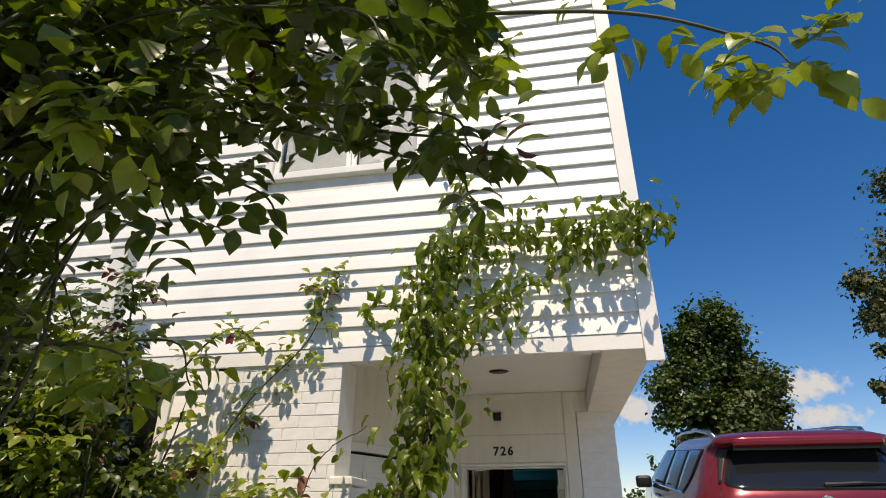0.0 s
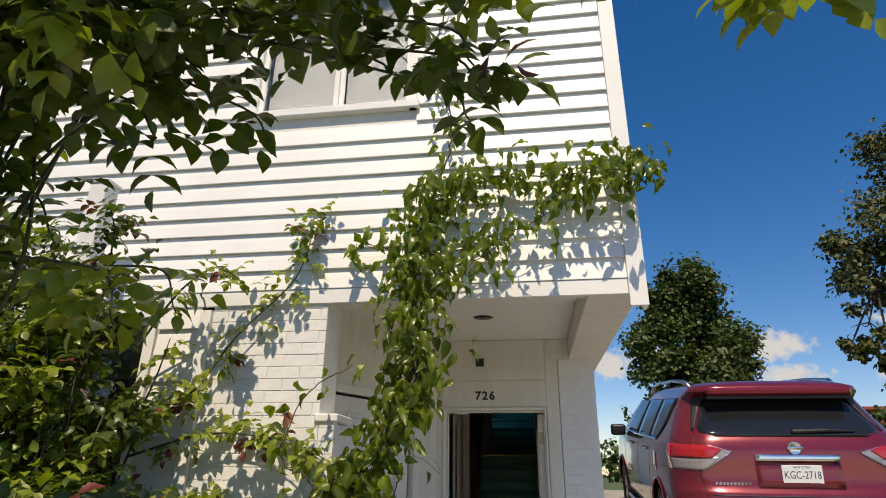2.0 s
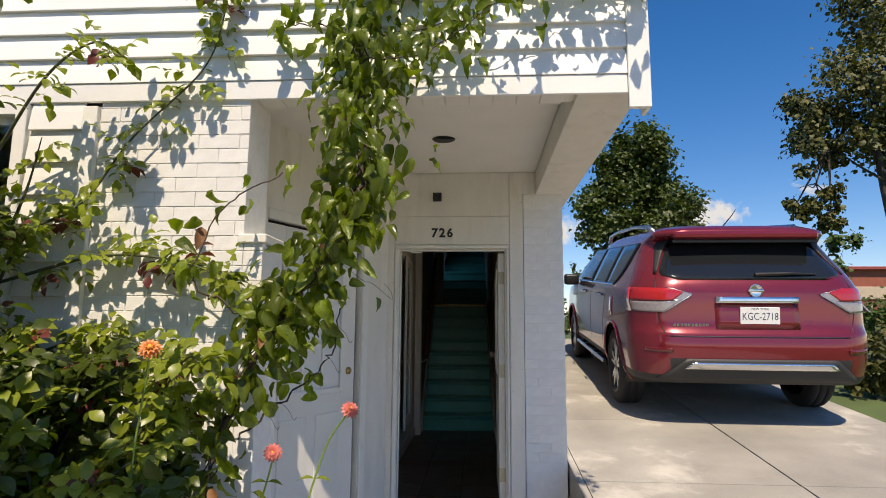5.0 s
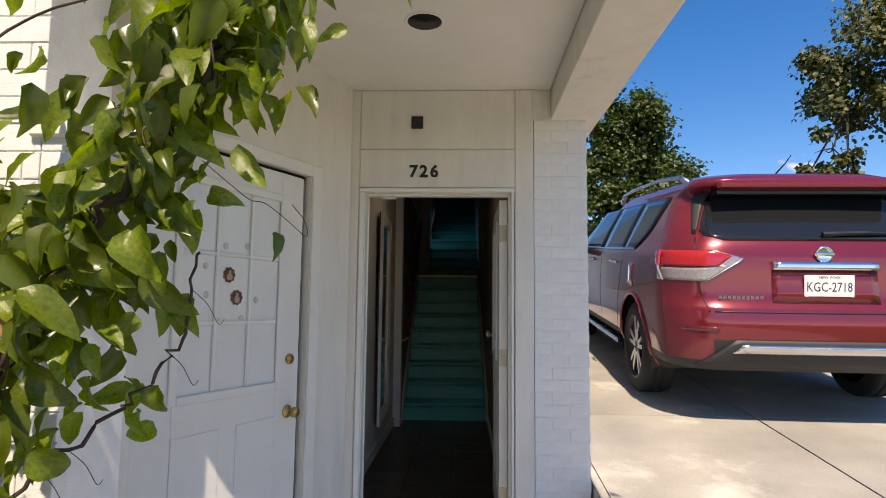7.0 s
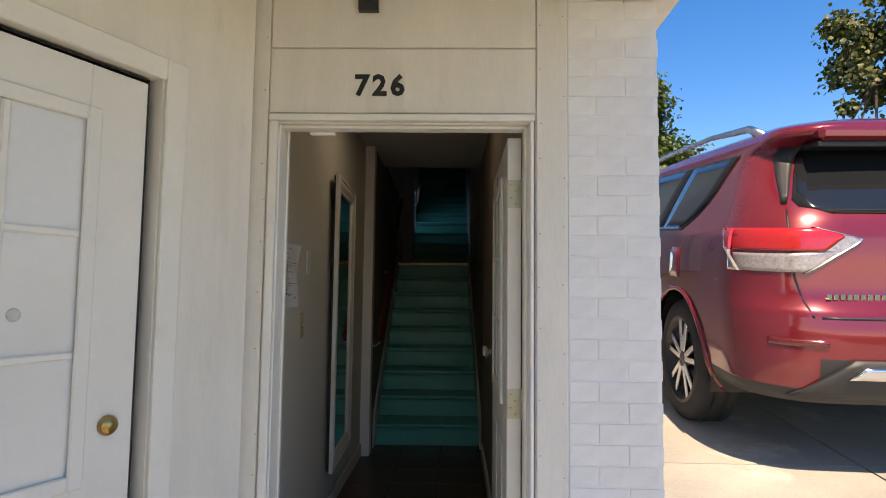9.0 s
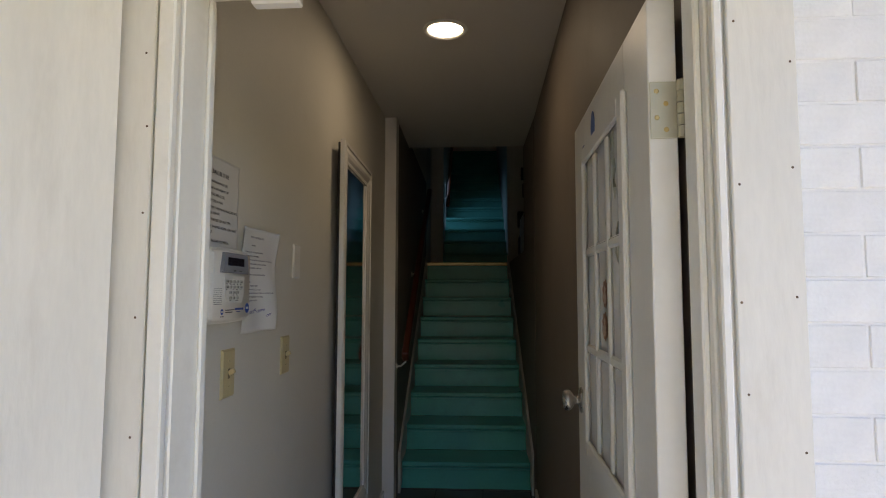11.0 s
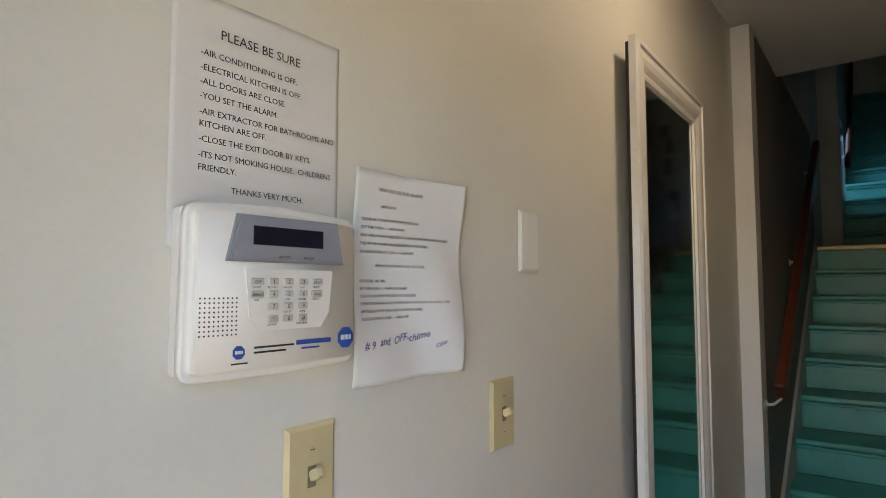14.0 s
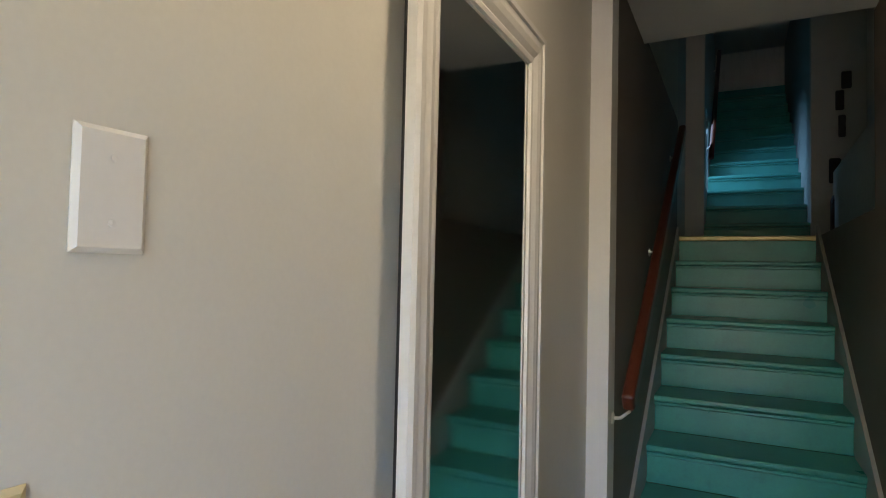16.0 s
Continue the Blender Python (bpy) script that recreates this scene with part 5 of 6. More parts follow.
def build_car():
    car = thing("car", "dark red family suv parked on the sloping driveway", "car", Matrix.Translation((2.86, 0.9, 0.40)) @ Matrix.Rotation(radians(6.0), 4, "X") @ Matrix.Rotation(radians(-1.5), 4, "Z"))
    body = part("body", car_shell(), [CAR_RED, CLADDING], car, "dark red metallic body with grey lower cladding")
    # dark wheel housings
    for y in (0.99, 3.89):
        for s in (-1, 1):
            bm = bmesh.new()
            lathe(bm, [(0.0001, -0.2), (0.44, -0.2), (0.44, 0.14)], 32, Matrix.Translation((s * 0.80, y, 0.365)) @ Matrix.Rotation(radians(90 * s), 4, "Y"), False)
            bmesh.ops.delete(bm, geom=[v for v in bm.verts if v.co.z < 0.25], context="VERTS")
            part("wheel_housing", bm, BLACK, car)
            bm = bmesh.new()
            pts = [(s * (at_z(W_T, max(0.27, 0.365 + 0.428 * math.sin(a))) + 0.004), y + 0.428 * math.cos(a), max(0.28, 0.365 + 0.428 * math.sin(a))) for a in [radians(-12 + 204 * i / 40) for i in range(41)]]
            tube(bm, pts, 0.014, 6)
            part("arch_lip", bm, CAR_RED, car, smooth=True)
            wheel_part(car, s * 0.84, y, s)
    # rear glass under a dark red spoiler, its shade a black strip, wiper
    part("rear_window", rear_patch(1.225, 1.545, lambda z: -lerp(z, 1.225, 0.76, 1.545, 0.60) + 0.16 * max(0, (1.28 - z) / 0.055) ** 2, lambda z: lerp(z, 1.225, 0.76, 1.545, 0.60) - 0.16 * max(0, (1.28 - z) / 0.055) ** 2, 0.006, 10, 24), TINTED, car, "dark tinted rear glass")
    part("spoiler", boxes((-0.60, 0.60, 0.22, 0.48, 1.568, 1.635), bevel=0.02), CAR_RED, car)
    part("spoiler_shade", B(-0.6, 0.6, 0.24, 0.46, 1.54, 1.567, 0.004), BLACK, car)
    for s in (-1, 1):
        part("window_fin", rear_patch(1.27, 1.56, (lambda z: lerp(z, 1.27, 0.755, 1.56, 0.60)) if s > 0 else (lambda z: -lerp(z, 1.27, 0.775, 1.56, 0.685)), (lambda z: lerp(z, 1.27, 0.775, 1.56, 0.685)) if s > 0 else (lambda z: -lerp(z, 1.27, 0.755, 1.56, 0.60)), 0.008, 6, 3), mat("dark_grey_gloss", (0.02, 0.02, 0.022), 0.5), car)
    bm = bmesh.new()
    tube(bm, [(0.02, rear_y(0.02, 1.26) - 0.03, 1.265), (0.3, rear_y(0.3, 1.27) - 0.03, 1.275), (0.52, rear_y(0.52, 1.27) - 0.02, 1.27)], [0.018, 0.014, 0.006])
    part("wiper", bm, BLACK, car)
    # lights
    for s in (-1, 1):
        def edge(a, b, s=s):
            return (lambda z: -b(z)) if s < 0 else a, (lambda z: -a(z)) if s < 0 else b
        def tip(z):
            """Inner edge of the lamp: a blunt point two thirds up."""
            return lerp(z, 0.955, 0.74, 1.105, 0.50) if z < 1.105 else lerp(z, 1.105, 0.50, 1.155, 0.68)
        lx, rx = edge(lambda z: max(tip(z), lerp(z, 1.052, 0.66, 1.12, 0.57)), lambda z: 0.955)
        part("tail_light", rear_patch(1.052, 1.155, lx, rx, 0.012, 8, 14), LENS_RED, car, "red tail light lens")
        lx, rx = edge(tip, lambda z: 0.955 if z < 1.05 else max(tip(z), lerp(z, 1.05, 0.66, 1.12, 0.57)) + 0.004)
        part("reverse_light", rear_patch(0.955, 1.15, lx, rx, 0.011, 12, 14), LENS_CLEAR, car, "clear lower lamp lens")
        lx, rx = edge(lambda z: tip(z) - 0.009, lambda z: tip(z) + 0.003)
        part("lamp_rim", rear_patch(0.952, 1.16, lx, rx, 0.0135, 12, 2), SATIN, car)
        ys = lambda z: rear_y(at_z(W_T, z), z) - 0.06
        part("tail_light", side_patch(1.052, 1.155, ys, lambda z: lerp(z, 1.052, 0.36, 1.155, 0.42), s, 0.010, 5, 6), LENS_RED, car, "red tail light lens")
        part("reverse_light", side_patch(0.955, 1.05, ys, lambda z: lerp(z, 0.955, 0.2, 1.05, 0.35), s, 0.010, 5, 6), LENS_CLEAR, car, "clear lower lamp lens")
        # side glass in three panes with dark pillars
        part("window_band", side_patch(1.15, 1.56, lambda z: lerp(z, 1.15, 0.80, 1.56, 0.68) + 0.22 * (max(0, 1.36 - z) / 0.21) ** 2, lambda z: lerp(z, 1.15, 3.62, 1.56, 2.95), s, 0.003, 8, 12), BLACK, car)
        for a0, a1, b0, b1 in ((0.83, 0.68, 1.36, 1.31), (1.385, 1.335, 2.22, 2.14), (2.25, 2.17, 3.52, 2.90)):
            part("side_window", side_patch(1.165, 1.55, lambda z, p=(a0, a1): lerp(z, 1.165, p[0], 1.55, p[1]) + (0.22 * (max(0, 1.36 - z) / 0.195) ** 2 if p[0] < 1 else 0), lambda z, p=(b0, b1): lerp(z, 1.165, p[0], 1.55, p[1]), s, 0.009, 8, 6), TINTED, car, "dark tinted side glass")
        bm = bmesh.new()
        tube(bm, [(s * (at_z(W_T, 1.155) + 0.008), y, 1.158) for y in (1.05, 1.6, 2.4, 3.3, 3.6)], 0.009)
        part("window_strip", bm, CHROME, car)
        bm = bmesh.new()
        tube(bm, [(s * 0.64, 0.66, 1.65), (s * 0.665, 0.78, 1.715), (s * 0.67, 1.3, 1.745), (s * 0.66, 2.2, 1.745), (s * 0.65, 2.6, 1.72), (s * 0.63, 2.75, 1.65)], [0.03, 0.022, 0.017, 0.017, 0.02, 0.028], 8)
        part("roof_rail", bm, SATIN, car, "satin roof rail", True)
        for y in (1.55, 2.6):
            bm = bmesh.new()
            tube(bm, [(s * 0.972, y, 1.035), (s * 0.995, y + 0.03, 1.037), (s * 0.995, y + 0.15, 1.04), (s * 0.972, y + 0.19, 1.042)], 0.013)
            part("door_handle", bm, CHROME, car, smooth=True)
        part("door_seam", side_patch(0.45, 1.14, lambda z: lerp(z, 0.45, 1.56, 1.14, 1.36), lambda z: lerp(z, 0.45, 1.568, 1.14, 1.368), s, 0.0015, 8, 1), BLACK, car)
        part("door_seam", side_patch(0.42, 1.14, lambda z: 2.26, lambda z: 2.268, s, 0.0015, 8, 1), BLACK, car)
        part("door_seam", side_patch(0.42, 1.1, lambda z: 3.42, lambda z: 3.428, s, 0.0015, 8, 1), BLACK, car)
        part("running_board", B(s * 0.9 - 0.08, s * 0.9 + 0.08, 1.5, 3.4, 0.30, 0.345, 0.015), SATIN, car)
        bm = bmesh.new()
        box(bm, -0.1, 0.1, -0.06, 0.07, -0.075, 0.075, 0.035, 3, Matrix.Translation((s * 1.06, 3.3, 1.17)))
        part("wing_mirror", bm, BLACK, car, smooth=True)
    part("fuel_door", side_patch(0.86, 1.04, lambda z: 0.98, lambda z: 1.14, -1, 0.0025, 3, 3), CAR_RED, car)
    # tailgate seam, chrome bar, plate, bumper trims
    for s in (-1, 1):
        f = lambda z, s=s: s * (0.74 + 0.05 * math.sin(6 * (z - 0.80))) if z > 0.74 else s * 0.70
        part("tailgate_seam", rear_patch(0.76, 1.24, lambda z: f(z) - 0.004, lambda z: f(z) + 0.004, 0.0015, 12, 1), BLACK, car)
    part("tailgate_seam", rear_patch(0.757, 0.767, lambda z: -0.70, lambda z: 0.70, 0.002, 1, 20), BLACK, car)
    part("chrome_bar", rear_patch(1.035, 1.085, lambda z: -0.325, lambda z: 0.325, 0.028, 3, 12, 0.01), CHROME, car, "wide chrome tailgate bar")
    part("plate_recess", rear_patch(0.82, 1.03, lambda z: -0.33, lambda z: 0.33, 0.002, 3, 10), CAR_RED, car)
    plate = part("license_plate", B(-0.155, 0.155, -0.009, 0.0, -0.077, 0.077, 0.003), PLATE, car, "white licence plate with dark blue characters", m=Matrix.Translation((0.02, rear_y(0, 0.93) - 0.006, 0.925)))
    face = Matrix.Translation((0, -0.0095, 0)) @ Matrix.Rotation(radians(90), 4, "X")
    writing("plate_number", "KGC-2718", 0.075, NAVY, plate, face @ Matrix.Translation((0, -0.028, 0)) @ Matrix.Diagonal((0.86, 1.15, 1, 1)), "CENTER")
    writing("plate_state", "NEW YORK", 0.026, NAVY, plate, face @ Matrix.Translation((0, 0.053, 0)), "CENTER")
    for a, b in ((-0.13, -0.06), (0.07, 0.13)):
        part("plate_band", B(a, b, -0.0098, -0.009, -0.068, -0.06), NAVY, plate)
    bm = bmesh.new()
    up = Matrix.Translation((0.0, rear_y(0, 1.13) - 0.006, 1.135)) @ Matrix.Rotation(radians(90), 4, "X")
    lathe(bm, [(0.042, 0.0), (0.05, 0.003), (0.056, 0.012), (0.05, 0.018), (0.042, 0.014)], 28, up)
    box(bm, -0.062, 0.062, -0.012, 0.012, 0.004, 0.018, 0.003, 1, up)
    part("emblem", bm, CHROME, car, "round chrome emblem with a crossbar", True)
    bm = bmesh.new()
    for k in range(10):
        box(bm, k * 0.029, k * 0.029 + 0.021, -0.004, 0.0, 0, 0.026, 0.002)
    part("badge", bm, CHROME, car, "small chrome badge strip", m=Matrix.Translation((-0.665, rear_y(-0.52, 0.85) - 0.004, 0.838)))
    part("bumper_cladding", rear_patch(0.40, 0.585, lambda z: -lerp(z, 0.40, 0.80, 0.585, 0.58), lambda z: lerp(z, 0.40, 0.80, 0.585, 0.58), 0.016, 5, 24), CLADDING, car, "dark grey bumper insert")
    part("bumper_chrome", rear_patch(0.50, 0.555, lambda z: -lerp(z, 0.50, 0.60, 0.555, 0.545), lambda z: lerp(z, 0.50, 0.60, 0.555, 0.545), 0.03, 3, 24, 0.012), CHROME, car, "bright bumper strip")
    for s in (-1, 1):
        part("reflector", rear_patch(0.635, 0.665, (lambda z: -0.88) if s < 0 else (lambda z: 0.68), (lambda z: -0.68) if s < 0 else (lambda z: 0.88), 0.008, 2, 8), mat("dark_red_reflector", (0.12, 0.004, 0.006), 0.15, coat=1.0), car)
    bm = bmesh.new()
    tube(bm, [(0.0, 0.75, 1.70), (0.06, 0.66, 1.81), (0.085, 0.63, 1.865)], [0.007, 0.005, 0.003])
    part("antenna", bm, BLACK, car)
    return car


build_car()

# ---------- hall ----------
LX, RX, PY, SX, CH = -0.157, 0.787, 2.77, -0.087, 2.40      # hall walls, wall end, stair wall, ceiling
TOPY, TOPZ, RUN, RISE = 5.28, 1.605, 0.276, 0.1783
structure(link("wall_left", B(LX - 0.12, LX, 0.105, PY, 0, CH), HALL_LIGHT), "warm white painted hall wall with marks", "wall")
structure(link("wall_end", B(LX - 0.12, SX + 0.002, PY, PY + 0.10, 0, CH), mat("white_corner_paint", (0.74, 0.72, 0.68), 0.55, 0.03, 4, 90, 0.1)), "white painted wall end beside the stairs", "wall")
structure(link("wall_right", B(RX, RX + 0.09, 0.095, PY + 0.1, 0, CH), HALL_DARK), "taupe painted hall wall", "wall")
structure(link("ceiling_hall", B(LX - 0.12, RX + 0.09, 0.095, 3.55, CH + 0.001, 2.62), CEIL), "pale flat hall ceiling", "ceiling")
hall_floor = structure(link("floor", B(LX, RX, 0.0, 3.3, -0.06, -0.006), GROUT), "dark tiled hall floor", "floor")
for ix in range(4):
    for iy in range(11):
        x0, y0 = LX + 0.004 + ix * 0.305, 0.03 + iy * 0.305
        x1, y1 = min(x0 + 0.299, RX - 0.002), min(y0 + 0.299, 3.28)
        if x1 - x0 > 0.02:
            part("tile", B(x0, x1, y0, y1, -0.006, 0.0, 0.002), DARK_TILE, hall_floor)
structure(link("threshold", B(DX0 * 0.855, DX1 * 0.855, -0.03, 0.088, -0.22, 0.010, 0.005), mat("dark_wood_sill", (0.1, 0.07, 0.05), 0.5)), "dark wooden threshold of the entrance", "threshold")
structure(link("baseboard", boxes((LX + 0.001, LX + 0.015, 0.106, PY - 0.001, 0, 0.09), bevel=0.004), mat("white_baseboard", (0.6, 0.58, 0.54), 0.5, 0.05, 6, 80, 0.1, stain=(0.3, 0.27, 0.23), amount=0.4, stain_scale=12)), "scuffed white baseboard of the hall", "baseboard")
structure(link("baseboard", B(RX - 0.014, RX - 0.001, 0.9, PY + 0.1, 0, 0.09, 0.004), MATS["white_baseboard"]), "scuffed white baseboard of the hall", "baseboard")


def stair(name, label, x0, x1, y1, z1, n, run, rise_, depth_down):
    """Closed painted stairs: n risers with nosed treads; the last nosing is at (y1, z1)."""
    st = structure(new(name), label, "stairs")
    for k in range(n):
        yn, zt = y1 - (n - 1 - k) * run, z1 - (n - 1 - k) * rise_
        part("riser", B(x0, x1, yn + 0.028, yn + 0.046, zt - rise_, zt - 0.03), TEAL, st)
        if k < n - 1:
            part("tread", B(x0, x1, yn, yn + run + 0.027, zt - 0.03, zt, 0.009, 2), TEAL, st)
            part("nosing_strip", B(x0 + 0.002, x1 - 0.002, yn + 0.012, yn + 0.028, zt - 0.052, zt - 0.031, 0.006), TEAL, st)
    return st


# the stair well runs a little askew of the hall
square = set(scene.collection.all_objects)
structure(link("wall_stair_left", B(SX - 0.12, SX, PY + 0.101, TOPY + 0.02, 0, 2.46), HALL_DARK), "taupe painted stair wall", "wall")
structure(link("wall_stair_left_upper", B(SX - 0.12, SX, 3.56, TOPY + 0.02, 2.461, 4.3), HALL_LIGHT), "pale upper stair wall", "wall")
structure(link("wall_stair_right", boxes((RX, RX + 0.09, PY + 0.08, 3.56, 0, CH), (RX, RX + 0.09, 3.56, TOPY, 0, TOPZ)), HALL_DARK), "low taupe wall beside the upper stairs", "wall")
structure(link("ceiling_stair", B(-1.2, 1.37, 3.5, 10.2, 4.3, 4.4), CEIL), "pale ceiling above the landing", "ceiling")
structure(link("wall_header", B(SX - 0.12, 1.37, 3.44, 3.56, 2.62, 4.3), HALL_LIGHT), "pale wall above the hall ceiling edge", "wall")
n9 = stair("stairs", "teal enamel painted closed wooden staircase", SX + 0.004, RX - 0.003, TOPY, TOPZ, 9, RUN, RISE, 0)
part("landing_edge", B(SX + 0.004, RX - 0.003, TOPY, TOPY + 0.05, TOPZ - 0.03, TOPZ + 0.004, 0.006), mat("brass_edge_strip", (0.5, 0.42, 0.22), 0.35, 0.15, 10, 90, 0.1, metal=0.6), n9, "worn brass edge strip")
bm = bmesh.new()
ys0 = TOPY - 8 * RUN
for xa in (SX + 0.0005, RX - 0.0165):
    prism(bm, [(ys0 - 0.08, 0.0), (ys0 - 0.08, 0.26), (TOPY, TOPZ + 0.07), (TOPY, TOPZ - 0.25)], "x", xa, xa + 0.016)
part("skirt_board", bm, SKIRT, n9)
OX0, OX1, OY = 0.045, 0.845, 6.3
structure(link("floor_landing", boxes((SX - 0.02, 1.3, TOPY + 0.05, OY + 0.02, TOPZ - 0.1, TOPZ - 0.005), (RX + 0.09, 1.3, 3.56, TOPY + 0.05, TOPZ - 0.1, TOPZ - 0.005)), mat("dark_landing_boards", (0.06, 0.05, 0.045), 0.5)), "dark landing floor at the top of the stairs", "floor")
LANDING = mat("pale_landing_paint", (0.6, 0.56, 0.5), 0.65, 0.05, 3, 90, 0.1, stain=(0.3, 0.26, 0.22), amount=0.3, stain_scale=3)
structure(link("wall_landing", boxes((SX - 0.12, OX0, OY, OY + 0.12, TOPZ - 0.1, 4.3), (OX1, 1.3, OY, OY + 0.12, TOPZ - 0.1, 4.3)), LANDING), "pale landing wall with the opening to the next stairs", "wall")
structure(link("wall_landing_left", B(SX - 0.14, SX - 0.02, TOPY + 0.021, OY, TOPZ - 0.1, 4.3), LANDING), "pale landing side wall", "wall")
structure(link("wall_landing_right", B(1.3, 1.36, 3.56, OY + 0.12, TOPZ - 0.1, 4.3), LANDING), "pale landing side wall", "wall")
structure(link("wall_landing_near", B(RX + 0.09, 1.3, 3.45, 3.558, TOPZ - 0.1, 4.3), LANDING), "pale landing near wall", "wall")
n2 = stair("stairs_upper", "teal painted second flight of stairs", OX0, OX1, OY + 0.05 + 11 * 0.255, TOPZ + 12 * 0.18, 12, 0.255, 0.18, 0)
structure(link("floor_upper", B(OX0, OX1, OY + 0.05 + 11 * 0.255, 10.4, TOPZ + 12 * 0.18 - 0.1, TOPZ + 12 * 0.18), TEAL), "teal painted upper floor", "floor")
UPWALL = mat("grey_teal_stair_paint", (0.32, 0.38, 0.38), 0.6, 0.05, 3, 90, 0.1)
# upper stair walls, the left one pierced by an unseen, assumed window
UW = (OY + 0.3, OY + 0.85, 2.15, 2.9)
wl = structure(link("wall_upper_left", boxes((OX0 - 0.13, OX0 - 0.001, OY + 0.12, UW[0], TOPZ - 0.1, 5.5), (OX0 - 0.13, OX0 - 0.001, UW[1], 10.4, TOPZ - 0.1, 5.5),
     (OX0 - 0.13, OX0 - 0.001, UW[0], UW[1], TOPZ - 0.1, UW[2]), (OX0 - 0.13, OX0 - 0.001, UW[0], UW[1], UW[3], 5.5)), UPWALL), "grey stair wall with a small window", "wall")
structure(link("wall_upper_right", B(OX1 + 0.001, OX1 + 0.12, OY + 0.12, 10.4, TOPZ - 0.1, 5.5), UPWALL), "grey stair wall", "wall")
structure(link("ceiling_upper", B(OX0 - 0.13, OX1 + 0.12, 7.9, 10.4, 5.4, 5.5), CEIL), "upper stair ceiling", "ceiling")
structure(link("wall_upper_front", boxes((OX0 - 0.13, OX1 + 0.12, 7.8, 7.9, 4.4, 5.5)), UPWALL), "upper stair front wall", "wall")
# area lamp in that opening stands in for blue sky light
wlamp = new("window_sky_stand_in", bpy.data.lights.new("window_sky_stand_in", "AREA"))
wlamp.data.shape, wlamp.data.size, wlamp.data.size_y, wlamp.data.energy, wlamp.data.color = "RECTANGLE", 0.5, 0.7, 0.42, (0.26, 0.54, 1.0)
wlamp.data.spread = radians(110)
wlamp.matrix_world = look((OX0 - 0.06, OY + 0.6, 2.6), (OX1, OY + 0.95, 2.0))
win3 = structure(new("window_3"), "small unseen window assumed beside the upper stairs", "window")
part("window_frame", boxes((OX0 - 0.10, OX0 - 0.03, UW[0], UW[0] + 0.03, UW[2], UW[3]), (OX0 - 0.10, OX0 - 0.03, UW[1] - 0.03, UW[1], UW[2], UW[3]), (OX0 - 0.10, OX0 - 0.03, UW[0], UW[1], UW[2], UW[2] + 0.03), (OX0 - 0.10, OX0 - 0.03, UW[0], UW[1], UW[3] - 0.03, UW[3])), TRIM, win3)
askew = Matrix.Translation((SX, PY, 0)) @ Matrix.Rotation(radians(1.5), 4, "Z") @ Matrix.Translation((-SX, -PY, 0))
settle(askew, square)
wlamp.matrix_world = askew @ wlamp.matrix_world

# hall ceiling lamp: a recessed disc, assumed to be lit
lampm = thing("recessed_light", "lit round recessed ceiling light with white rim", "ceiling light", pose(0.309, 1.56, CH))
bm = bmesh.new()
lathe(bm, [(0.074, 0.0), (0.092, 0.0), (0.095, -0.004), (0.09, -0.009), (0.078, -0.009), (0.074, 0.0)], 32)
part("rim", bm, TRIM, lampm, smooth=True)
bm = bmesh.new()
lathe(bm, [(0.0001, -0.004), (0.05, -0.0045), (0.0735, -0.003), (0.0735, -0.001)], 32)
part("diffuser", bm, glow("lamp_diffuser", (1.0, 0.93, 0.83), 6.0), lampm, "glowing white diffuser")
# area lamp added just below the disc for its assumed light
hl = new("hall_lamp", bpy.data.lights.new("hall_lamp", "AREA"))
hl.data.shape, hl.data.size, hl.data.energy, hl.data.color = "DISK", 0.14, 0.38, (1.0, 0.88, 0.72)
hl.matrix_world = look((0.309, 1.56, CH - 0.015), (0.309, 1.56, 0))
